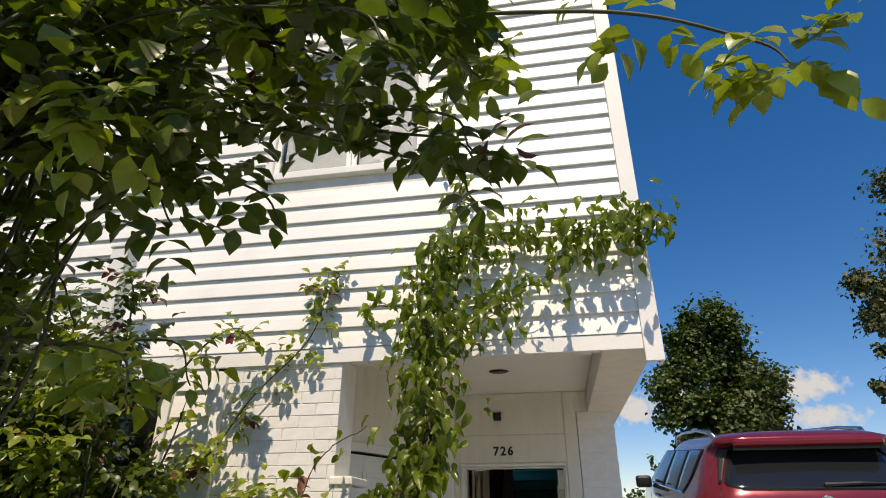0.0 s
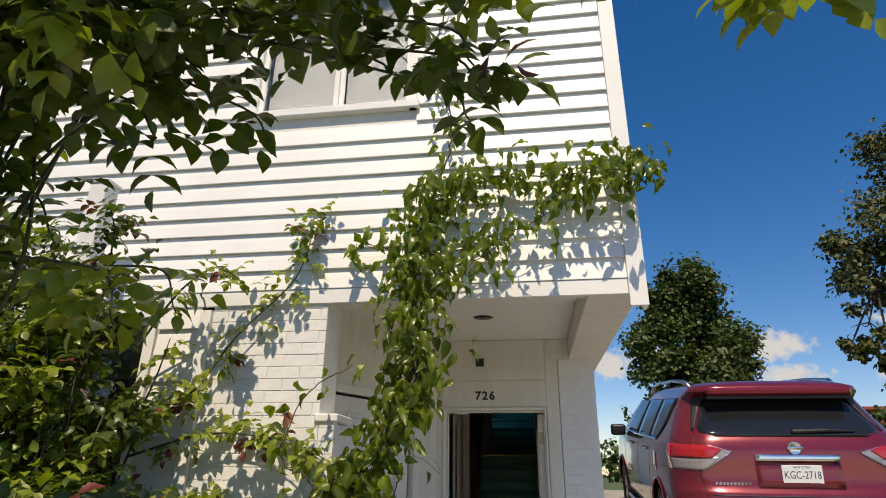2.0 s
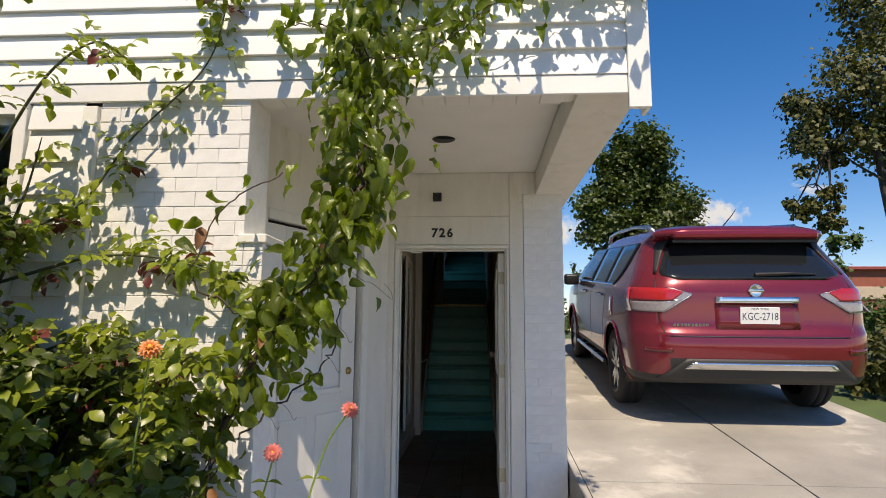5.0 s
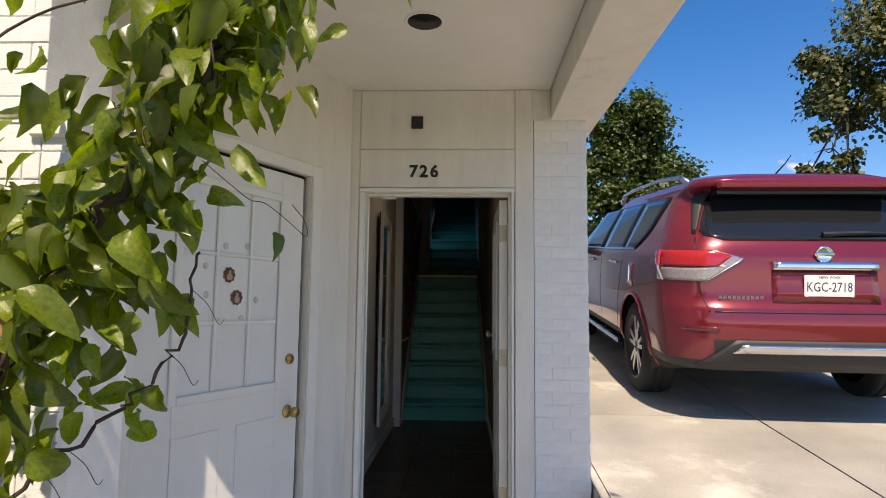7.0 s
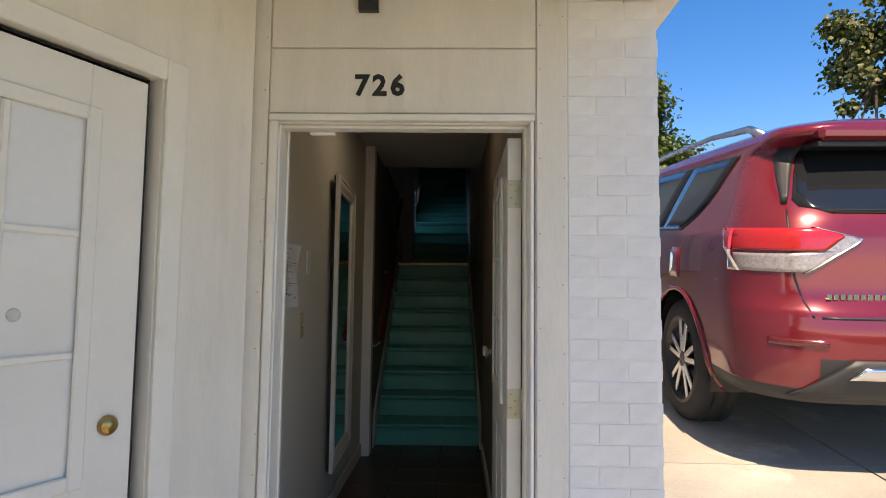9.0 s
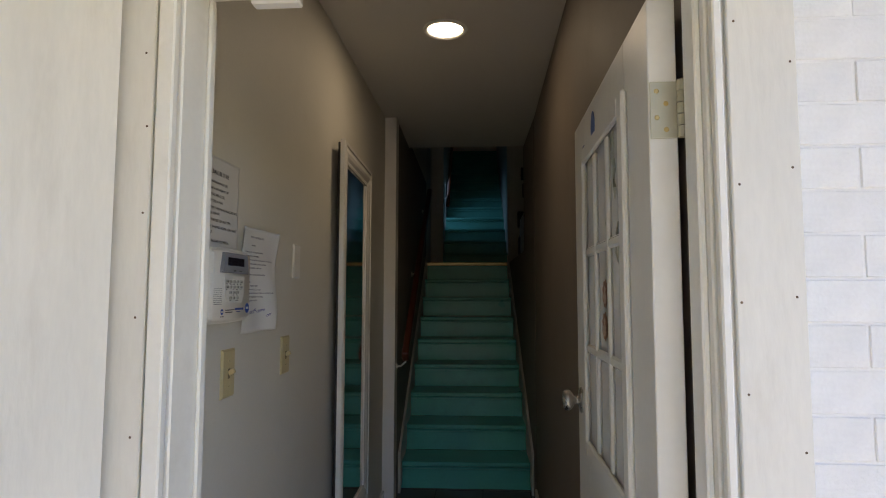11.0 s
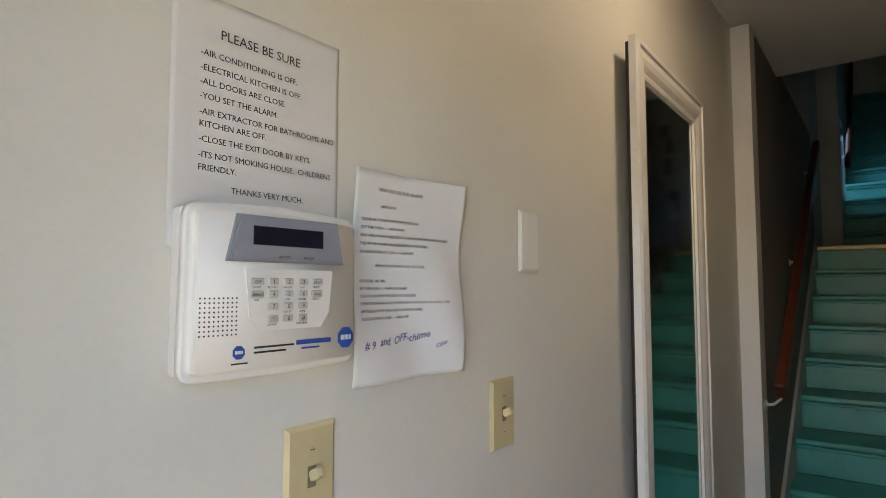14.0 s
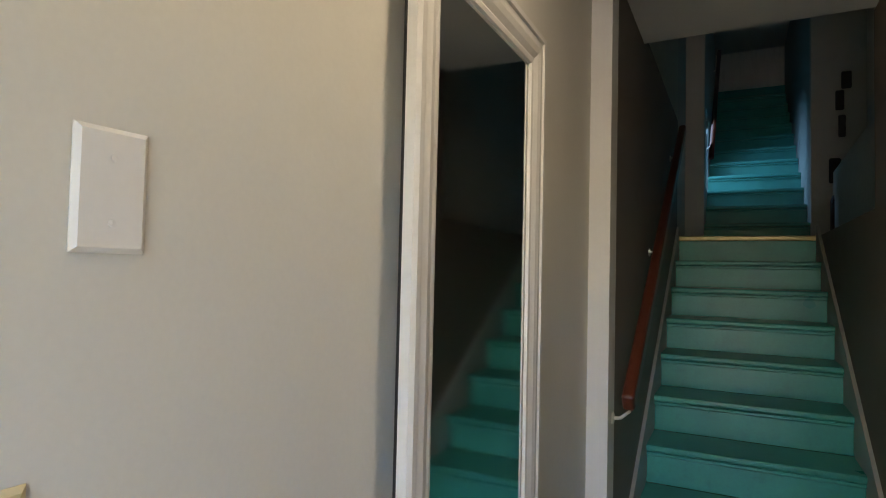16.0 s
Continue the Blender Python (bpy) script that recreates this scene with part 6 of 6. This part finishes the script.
def hall_door():
    # hinged on the jamb, standing open along the taupe wall
    d = thing("door", "open white nine-light entrance door along the wall", "door", Matrix.Translation((0.733, 0.855, 0.012)) @ Matrix.Rotation(radians(-90.3), 4, "Z"))
    door_leaf(d, 0.76, 1.735, 0.175, 0.60, 0.90, 1.61)
    k = knob_set(d, 0.055, 0.985, NICKEL)
    for v in (1.555, 0.9, 0.2):
        h = part("hinge", boxes((0.7603, 0.7625, 0.002, 0.043, v - 0.045, v + 0.045), bevel=0.0008), mat("painted_hinge", (0.5, 0.47, 0.36), 0.4, metal=0.3), d, "paint-spotted butt hinge")
        bm = bmesh.new()
        for q in range(5):
            lathe(bm, [(0.007, q * 0.0182 + 0.0005), (0.007, q * 0.0182 + 0.0172)], 12, Matrix.Translation((0.767, 0.048, v - 0.045)))
        part("hinge_pin", bm, MATS["painted_hinge"], h)
        bm = bmesh.new()
        for a, b in ((0.012, 0.03), (0.026, 0.01), (0.012, -0.012), (0.026, -0.031)):
            lathe(bm, [(0.004, 0), (0.003, 0.001)], 10, Matrix.Translation((0.7625, a, v + b)) @ Matrix.Rotation(radians(90), 4, "Y"))
        part("screw", bm, BRASS, h)
    sticker(d, 0.392, 1.27, 0.03, 0.002, 1)
    sticker(d, 0.384, 1.2, 0.03, 0.002, 2)
    bm = bmesh.new()
    lathe(bm, [(0.03, 0), (0.03, 0.001)], 24, Matrix.Translation((0.29, -0.0005, 1.665)) @ Matrix.Rotation(radians(90), 4, "X") @ Matrix.Diagonal((0.8, 1.3, 1, 1)))
    part("blue_sticker", bm, mat("blue_sticker", (0.03, 0.13, 0.42), 0.4), d, "oval blue sticker")
    part("small_sticker", B(0.145, 0.168, -0.0016, -0.0005, 1.615, 1.655, 0.0003), mat("navy_sticker", (0.04, 0.04, 0.18), 0.4), d)
    rnd = random.Random(3)
    for u, v in ((0.5, 1.49), (0.42, 1.43), (0.52, 1.36), (0.5, 1.55)):
        bm = bmesh.new()
        pts = [Vector((u + rnd.gauss(0, 0.006), 0.003, v + 0.05 - 0.02 * i)) for i in range(5)]
        tube(bm, pts, [0.003, 0.006, 0.004, 0.006, 0.002], 5)
        part("glue_mark", bm, mat("old_glue", (0.34, 0.34, 0.28), 0.7), d)


hall_door()
dc = thing("door_contact", "small white alarm contact above the door", "sensor", pose(0.14, 0.075, DZ * 0.855))
part("housing", B(-0.04, 0.04, -0.012, 0.012, -0.018, -0.0005, 0.003), PLATE, dc)

# ---------- hall furnishings ----------
def on_wall(y, z, x=LX):
    """Local x runs along the left wall, local y up, local z out of the wall."""
    return Matrix(((0, 0, 1, x), (1, 0, 0, y), (0, 1, 0, z), (0, 0, 0, 1)))


IVORY = mat("ivory_plastic", (0.56, 0.47, 0.27), 0.35, 0.06, 12, 120, 0.05)
OFFWHITE = mat("offwhite_plastic", (0.74, 0.72, 0.67), 0.4, 0.03, 10, 120, 0.05)
GREYP = mat("grey_plastic", (0.24, 0.25, 0.28), 0.35, 0.05, 10, 120, 0.03)
KEY = mat("pale_rubber_key", (0.5, 0.49, 0.43), 0.5, 0.05, 20, 120, 0.03)
PAPER = mat("white_paper", (0.74, 0.74, 0.74), 0.8, 0.03, 8, 150, 0.05, through_light=0.08)
INK = mat("black_ink", (0.02, 0.02, 0.022), 0.7)
BLUE_INK = mat("blue_pen_ink", (0.02, 0.03, 0.22), 0.6)


def switch_plate(name, label, y, z, w, h, material, toggle=True, screws=True):
    s = thing(name, label, "switch plate", on_wall(y, z))
    bm = bmesh.new()
    prism(bm, [(-w / 2, 0.0005), (-w / 2, 0.002), (-w / 2 + 0.005, 0.006), (w / 2 - 0.005, 0.006), (w / 2, 0.002), (w / 2, 0.0005)], "y", -h / 2, h / 2)
    for v in bm.verts:
        if abs(abs(v.co.y) - h / 2) < 1e-5 and v.co.z > 0.003:
            v.co.y *= (h / 2 - 0.005) / (h / 2)
    part("plate", bm, material, s)
    if toggle:
        # slot is a darker ivory box, the recess shadow put into its colour
        part("slot", B(-0.006, 0.006, -0.012, 0.012, 0.0055, 0.0065), mat("shadow_slot", (0.2, 0.17, 0.1), 0.6), s)
        bm = bmesh.new()
        box(bm, -0.0045, 0.0045, -0.006, 0.006, 0.0, 0.017, 0.0015, 1, Matrix.Translation((0, 0, 0.006)) @ Matrix.Rotation(radians(-28), 4, "X"))
        part("toggle", bm, material, s)
    if screws:
        for v in (-1, 1):
            bm = bmesh.new()
            lathe(bm, [(0.0035, 0.0058), (0.0033, 0.0068), (0.0001, 0.0072)], 12, Matrix.Translation((0, v * 0.03 * (h / 0.117), 0)))
            scr = part("screw", bm, material, s)
            if toggle:
                part("screw_slot", B(-0.003, 0.003, v * 0.03 * (h / 0.117) - 0.0005, v * 0.03 * (h / 0.117) + 0.0005, 0.0069, 0.0074), INK, scr)
    return s


switch_plate("light_switch", "ivory toggle light switch on the hall wall", 0.583, 1.087, 0.072, 0.118, IVORY)
switch_plate("light_switch", "ivory toggle light switch beside the notice", 0.988, 1.09, 0.072, 0.117, IVORY)
switch_plate("blank_plate", "white painted blank wall plate", 1.081, 1.388, 0.068, 0.112, OFFWHITE, False)
out = switch_plate("wall_outlet", "white wall outlet with a plugged adapter", 0.738, 0.36, 0.072, 0.117, OFFWHITE, False, False)
part("adapter", B(-0.022, 0.022, -0.05, 0.005, 0.006, 0.04, 0.004), OFFWHITE, out)


def alarm_panel():
    a = thing("alarm_panel", "white alarm keypad with grey display hood", "alarm panel", on_wall(0.413, 1.214))
    W, H = 0.212, 0.173
    bm = bmesh.new()
    box(bm, 0.0, W - 0.02, 0.004, H - 0.005, 0.0005, 0.02, 0.006, 3)
    part("back_box", bm, OFFWHITE, a)
    bm = bmesh.new()
    pts = []
    for cx, cy, a0 in ((W - 0.014, 0.016, -90), (W - 0.016, H - 0.017, 0), (0.014, H - 0.016, 90), (0.012, 0.014, 180)):
        pts += [(cx + 0.014 * math.cos(radians(a0 + 15 * k)), cy + 0.014 * math.sin(radians(a0 + 15 * k))) for k in range(7)]
        if a0 == 0:
            pts.append((W * 0.5, H + 0.002))
        elif a0 == 180:
            pts.append((W * 0.5, -0.001))
    prism(bm, pts, "z", 0.0205, 0.038)
    bmesh.ops.bevel(bm, geom=[e for e in bm.edges if all(v.co.z > 0.037 for v in e.verts)], offset=0.009, segments=5, affect="EDGES")
    part("cover", bm, OFFWHITE, a, smooth=True)
    bm = bmesh.new()
    prism(bm, [(0.036, 0.115), (0.182, 0.115), (0.172, 0.162), (0.047, 0.162)], "z", 0.0382, 0.0455)
    bmesh.ops.bevel(bm, geom=[e for e in bm.edges if all(v.co.z > 0.045 for v in e.verts)], offset=0.003, segments=2, affect="EDGES")
    hood = part("display_hood", bm, GREYP, a, "grey display hood")
    part("display", B(0.062, 0.149, 0.132, 0.151, 0.0454, 0.0462), mat("dark_lcd", (0.008, 0.009, 0.02), 0.12), hood, "dark unlit display")
    for u, t in ((0.092, "ARMED"), (0.124, "READY")):
        writing("status_word", t, 0.0045, INK, hood, Matrix.Translation((u, 0.119, 0.0457)), "LEFT", 0.0001)
    bm = bmesh.new()
    prism(bm, [(0.058, 0.108), (0.168, 0.108), (0.164, 0.062), (0.152, 0.046), (0.075, 0.046), (0.063, 0.06)], "z", 0.0382, 0.0395)
    pad = part("key_field", bm, OFFWHITE, a)
    keys = (("OFF", "1", "2", "3", "STAY"), ("AWAY", "4", "5", "6", "AUX"), (None, "7", "8", "9", None), (None, "*", "0", "#", None))
    sub = (("ESCAPE", "RECORD", "VOLUME", "PLAY", "DELETE"), ("ADD", "", "TEST", "BYPASS", "SELECT"), (None, "", "CODE", "CHIME", None), (None, "STATUS", "", "FUNCTION", None))
    for j, row in enumerate(keys):
        for i, k in enumerate(row):
            if k is None:
                continue
            u, v = 0.0705 + 0.0187 * i, 0.0955 - 0.0127 * j
            w = 0.0075 if len(k) > 1 else 0.006
            bm = bmesh.new()
            box(bm, -w, w, -0.0037, 0.0037, 0.0396, 0.0425, 0.0015, 2, Matrix.Translation((u, v, 0)))
            kk = part("key", bm, KEY, a)
            writing("key_mark", k, 0.0062 if len(k) == 1 else 0.0046, INK, kk, Matrix.Translation((u, v - 0.0021, 0.0427)), "CENTER", 0.0001)
            if sub[j][i]:
                writing("key_word", sub[j][i], 0.0029, INK, kk, Matrix.Translation((u, v - 0.0068, 0.0398)), "CENTER", 0.0001)
    bm = bmesh.new()
    for i in range(9):
        for j in range(9):
            lathe(bm, [(0.0009, 0.0381), (0.0009, 0.0384)], 8, Matrix.Translation((0.012 + i * 0.0047, 0.044 + j * 0.0044, 0)))
    part("speaker_holes", bm, INK, a)
    for u, v, r in ((0.190, 0.032, 0.0125), (0.053, 0.026, 0.007)):
        bm = bmesh.new()
        lathe(bm, [(r, 0.0381), (r, 0.0386)], 8, Matrix.Translation((u, v, 0)) @ Matrix.Rotation(radians(22.5), 4, "Z"))
        e = part("octagon_label", bm, BLUE, a, "blue octagonal label")
        part("label_bar", boxes((u - r * 0.6, u - r * 0.15, v - r * 0.2, v + r * 0.25, 0.0386, 0.0388), (u - r * 0.08, u + r * 0.3, v - r * 0.2, v + r * 0.25, 0.0386, 0.0388), (u + r * 0.36, u + r * 0.62, v - r * 0.2, v + r * 0.25, 0.0386, 0.0388)), PAPER, e)
    part("small_print", boxes((0.07, 0.118, 0.0285, 0.0305, 0.0381, 0.0384), (0.07, 0.108, 0.0235, 0.0255, 0.0381, 0.0384), (0.045, 0.063, 0.0145, 0.016, 0.0381, 0.0384)), INK, a)
    part("blue_print", boxes((0.121, 0.168, 0.0285, 0.0335, 0.0381, 0.0384), (0.128, 0.152, 0.0235, 0.0255, 0.0381, 0.0384)), BLUE, a)


alarm_panel()


def sheet(name, label, y, z, w, h, crease, lines, paper):
    """A sheet of paper taped to the wall; crease(u, v) gives its lift; lines: (u, v, text, size, material, align)."""
    s = thing(name, label, "paper notice", on_wall(y, z))
    bm = bmesh.new()
    n = 36
    g = [[Vector((w * i / n, h * j / n, crease(w * i / n, h * j / n))) for i in range(n + 1)] for j in range(n + 1)]
    sh = part("sheet", solid_grid(bm, g, Vector((0, 0, -0.0004))), paper, s)
    for u, v, text, size, material, align in lines:
        t = writing("printed_line", text, size, material, sh, Matrix.Identity(4), align, 0.00008)
        for p in t.data.vertices:
            a, b = p.co.x + u, p.co.y + v
            if material is BLUE_INK:
                b += 0.06 * (a - u) + 0.0016 * math.sin(a * 150)
                a += 0.2 * (b - v)
            p.co = Vector((a, b, p.co.z + crease(a, b) + 0.0015))
    return s


c1 = lambda u, v: 0.0009 + 0.0003 * math.sin(u * 26 + 1) * math.sin(v * 9) + 0.012 * max(0, (v - 0.22) / 0.06) ** 2 * 0.15
N1 = []
for txt, v in (("-AIR CONDITIONING IS OFF.", 1.739), ("-ELECTRICAL KITCHEN IS OFF.", 1.7235), ("-ALL DOORS ARE CLOSE.", 1.709), ("-YOU SET THE ALARM.", 1.694), ("-AIR EXTRACTOR FOR BATHROOMS AND", 1.678), ("KITCHEN ARE OFF.", 1.6655), ("-CLOSE THE EXIT DOOR BY KEYS.", 1.650), ("-ITS NOT SMOKING HOUSE.  CHILDRENS", 1.634), ("FRIENDLY.", 1.621)):
    N1.append((0.029, v - 1.53 - 0.011, txt, 0.0092, INK, "LEFT"))
N1.append((0.050, 1.75 - 1.53, "PLEASE BE SURE", 0.0145, INK, "LEFT"))
N1.append((0.066, 1.602 - 1.53 - 0.012, "THANKS VERY MUCH.", 0.0093, INK, "LEFT"))
sheet("paper_notice", "white printed paper notice taped above the keypad", 0.409, 1.341, 0.211, 0.262, c1, N1, mat("greyed_paper", (0.66, 0.645, 0.61), 0.8, 0.03, 8, 150, 0.05))


def c2(u, v):
    k = max(0, u - 0.03) / 0.18
    return 0.0025 + 0.004 + 0.018 * k * k * (0.5 + v / 0.28 * 0.7) + 0.006 * math.sin(u * 40 + v * 12) * k + 0.004 * math.sin(v * 28 + u * 30)


N2 = [(0.040, 0.252, "HOW TO USE THE ALARM", 0.0072, INK, "LEFT"), (0.043, 0.230, "ARM AWAY", 0.0056, INK, "LEFT"), (0.040, 0.152, "ARM STAY (WHEN YOU GO BED)", 0.0056, INK, "LEFT")]
for k, txt in enumerate(("CLOSE ALL DOORS EVEN THE EXIT DOOR", "SET THE CODE ---- AND AWAY.", "YOU WILL HAVE 40 SECOND TO OPEN THE EXIT DOOR AND LEAVE", "THE VIP VIP NOISE WILL BE DURING 40 SECOND.", "TO DESACTIVATE CODE ---- AND OFF")):
    N2.append((0.012, 0.212 - 0.0105 * k, txt, 0.0054, INK, "LEFT"))
for k, txt in enumerate(("CLOSE ALL DOORS.", "SET THE CODE ---- THEM GO SLEEP", "YOU WILL HAVE 40 SECOND TO GO BED.", "EVERY ROOM HAVE A DOOR SENSOR. IF OPEN IT AT NIGHT, YOU", "JUST DESACTIVATE THE ALARM DOWN STAIRS.", "TO DESACTIVATE CODE ---- AND OFF")):
    N2.append((0.012, 0.132 - 0.0098 * k, txt, 0.0054, INK, "LEFT"))
N2 += [(0.016, 0.046, "# 9  and  OFF-chime", 0.015, BLUE_INK, "LEFT"), (0.155, 0.04, "OFF", 0.010, BLUE_INK, "LEFT")]
sheet("paper_notice", "crumpled printed instruction sheet with blue handwriting", 0.643, 1.178, 0.212, 0.279, c2, N2, PAPER)


def mirror():
    m = thing("wall_mirror", "tall mirror in a white moulded frame", "mirror", on_wall(1.512, 0.25))
    W, H, F = 0.668, 1.672, 0.097
    m.matrix_basis = m.matrix_basis @ Matrix.Translation((0, 0, 0.023)) @ Matrix.Rotation(radians(1.9), 4, "Y")
    part("glass", B(F - 0.012, W - F + 0.012, F - 0.012, H - F + 0.012, 0.012, 0.016), mat("silvered_mirror", (0.75, 0.77, 0.76), 0.02, 0.0, 1, 10, 0.0, metal=1.0), m, "dark clean mirror glass")
    part("backing", B(0.01, W - 0.01, 0.01, H - 0.01, 0.001, 0.0115), BLACK, m)
    prof = [(0.9 * a, h) for a, h in [(0.0, 0.0125), (0.0, 0.03), (0.008, 0.036), (0.022, 0.036), (0.026, 0.031), (0.034, 0.031), (0.05, 0.034), (0.066, 0.031), (0.082, 0.024), (0.088, 0.026), (0.098, 0.024), (0.1, 0.0165), (0.108, 0.0165)]]
    # mitred mouldings: each runs between its two corners
    def mould(p, q, inward):
        bm = bmesh.new()
        d = (q - p).normalized()
        rows = []
        for end, sgn in ((p, 1), (q, -1)):
            rows.append([bm.verts.new((*(end + inward * a + d * sgn * a), h)) for a, h in prof])
        for i in range(len(prof) - 1):
            bm.faces.new((rows[0][i], rows[0][i + 1], rows[1][i + 1], rows[1][i]))
        bm.faces.new((rows[0][0], rows[1][0], rows[1][-1], rows[0][-1]))
        bm.faces.new(rows[0])
        bm.faces.new(rows[1][::-1])
        bmesh.ops.recalc_face_normals(bm, faces=bm.faces)
        return bm
    c = [Vector((0, 0)), Vector((W, 0)), Vector((W, H)), Vector((0, H))]
    for i, inw in enumerate((Vector((0, 1)), Vector((-1, 0)), Vector((0, -1)), Vector((1, 0)))):
        part("moulding", mould(c[i], c[(i + 1) % 4], inw), mat("white_frame_paint", (0.72, 0.7, 0.65), 0.45, 0.05, 10, 90, 0.15, stain=(0.5, 0.46, 0.4), amount=0.3, stain_scale=9), m)


mirror()
# handrail on the taupe stair wall
RAIL = mat("dark_red_stained_wood", (0.12, 0.028, 0.015), 0.32, 0.3, 10, 60, 0.15, stretch=(1, 0.15, 1))
hr = thing("handrail", "dark red stained wooden handrail on brackets", "handrail", pose(SX + 0.002, 2.80, 0.885, 0, 0, 1.5))
bm = bmesh.new()
A, Z = Vector((0.06, 0, 0)), Vector((0.06, 2.12, 1.42))
dirv = (Z - A).normalized()
mm = Matrix.Translation(A) @ dirv.to_track_quat("Y", "Z").to_matrix().to_4x4()
box(bm, -0.022, 0.022, 0, (Z - A).length, -0.035, 0.035, 0.014, 3, mm)
part("rail", bm, RAIL, hr)
for t in (0.02, 0.45, 0.9):
    p = A.lerp(Z, t)
    bm = bmesh.new()
    tube(bm, [(0.0, p.y, p.z - 0.09), (0.03, p.y, p.z - 0.085), (0.058, p.y, p.z - 0.06), (0.06, p.y, p.z - 0.03)], 0.006, 8)
    lathe(bm, [(0.02, 0.0), (0.018, 0.006), (0.0001, 0.008)], 16, Matrix.Translation((0.0005, p.y, p.z - 0.09)) @ Matrix.Rotation(radians(90), 4, "Y"))
    part("bracket", bm, OFFWHITE, hr, "white painted bracket", True)
hr2 = thing("handrail", "dark handrail along the upper stairs", "handrail", pose(OX0 - 0.098, OY + 0.2, 2.4, 0, 0, 1.5))
bm = bmesh.new()
tube(bm, [(0.05, 0, 0), (0.05, 2.6, 1.9)], 0.024, 8)
part("rail", bm, RAIL, hr2, smooth=True)
for t in (0.1, 0.8):
    bm = bmesh.new()
    tube(bm, [(0.0, 2.6 * t, 1.9 * t - 0.06), (0.05, 2.6 * t, 1.9 * t - 0.02)], 0.006, 6)
    part("bracket", bm, OFFWHITE, hr2)
# extinguisher and box on the landing wall
ex = thing("fire_extinguisher", "small dark fire extinguisher hung on the landing wall", "extinguisher", pose(0.93, OY - 0.055, 1.70))
bm = bmesh.new()
lathe(bm, [(0.05, 0.0), (0.058, 0.01), (0.058, 0.24), (0.045, 0.28), (0.02, 0.3), (0.018, 0.32)], 24)
part("cylinder", bm, mat("dark_enamel", (0.05, 0.01, 0.01), 0.3), ex, smooth=True)
part("valve", boxes((-0.015, 0.015, -0.02, 0.02, 0.321, 0.36), (-0.01, 0.01, -0.1, 0.02, 0.361, 0.372), bevel=0.003), BLACK, ex)
bm = bmesh.new()
tube(bm, curve_points([(0.02, 0, 0.335), (0.1, -0.01, 0.32), (0.11, -0.02, 0.2), (0.075, -0.03, 0.06)], 6), 0.008, 8)
part("hose", bm, BLACK, ex, smooth=True)
part("wall_hook", B(-0.02, 0.02, 0.03, 0.078, 0.2, 0.34, 0.003), BLACK, ex)
pbx = thing("wall_phone", "small black wall phone with a looped cable", "wall phone", pose(0.91, OY + 0.0255, 2.19, 0, 0, 1.5))
part("housing", B(-0.04, 0.04, -0.04, -0.0005, -0.1, 0.1, 0.01), BLACK, pbx)
bm = bmesh.new()
tube(bm, curve_points([(0.02, -0.02, -0.1), (0.05, -0.02, -0.2), (0.1, -0.015, -0.12), (0.11, -0.01, -0.02)], 6), 0.006, 6)
part("cable", bm, BLACK, pbx, smooth=True)
for k, (x, z) in enumerate(((0.96, 2.55), (0.95, 2.75), (1.0, 2.9))):
    q = thing("wall_ornament", "small dark ornament hung on the landing wall", "ornament", pose(x, OY + 0.0265, z, 0, 0, 1.5), "ornaments on the landing wall")
    bm = bmesh.new()
    box(bm, -0.025 - 0.01 * k, 0.025, -0.02, -0.0005, -0.09 + 0.02 * k, 0.09, 0.008)
    part("plaque", bm, mat("dark_ornament", (0.05, 0.04, 0.035), 0.6), q)
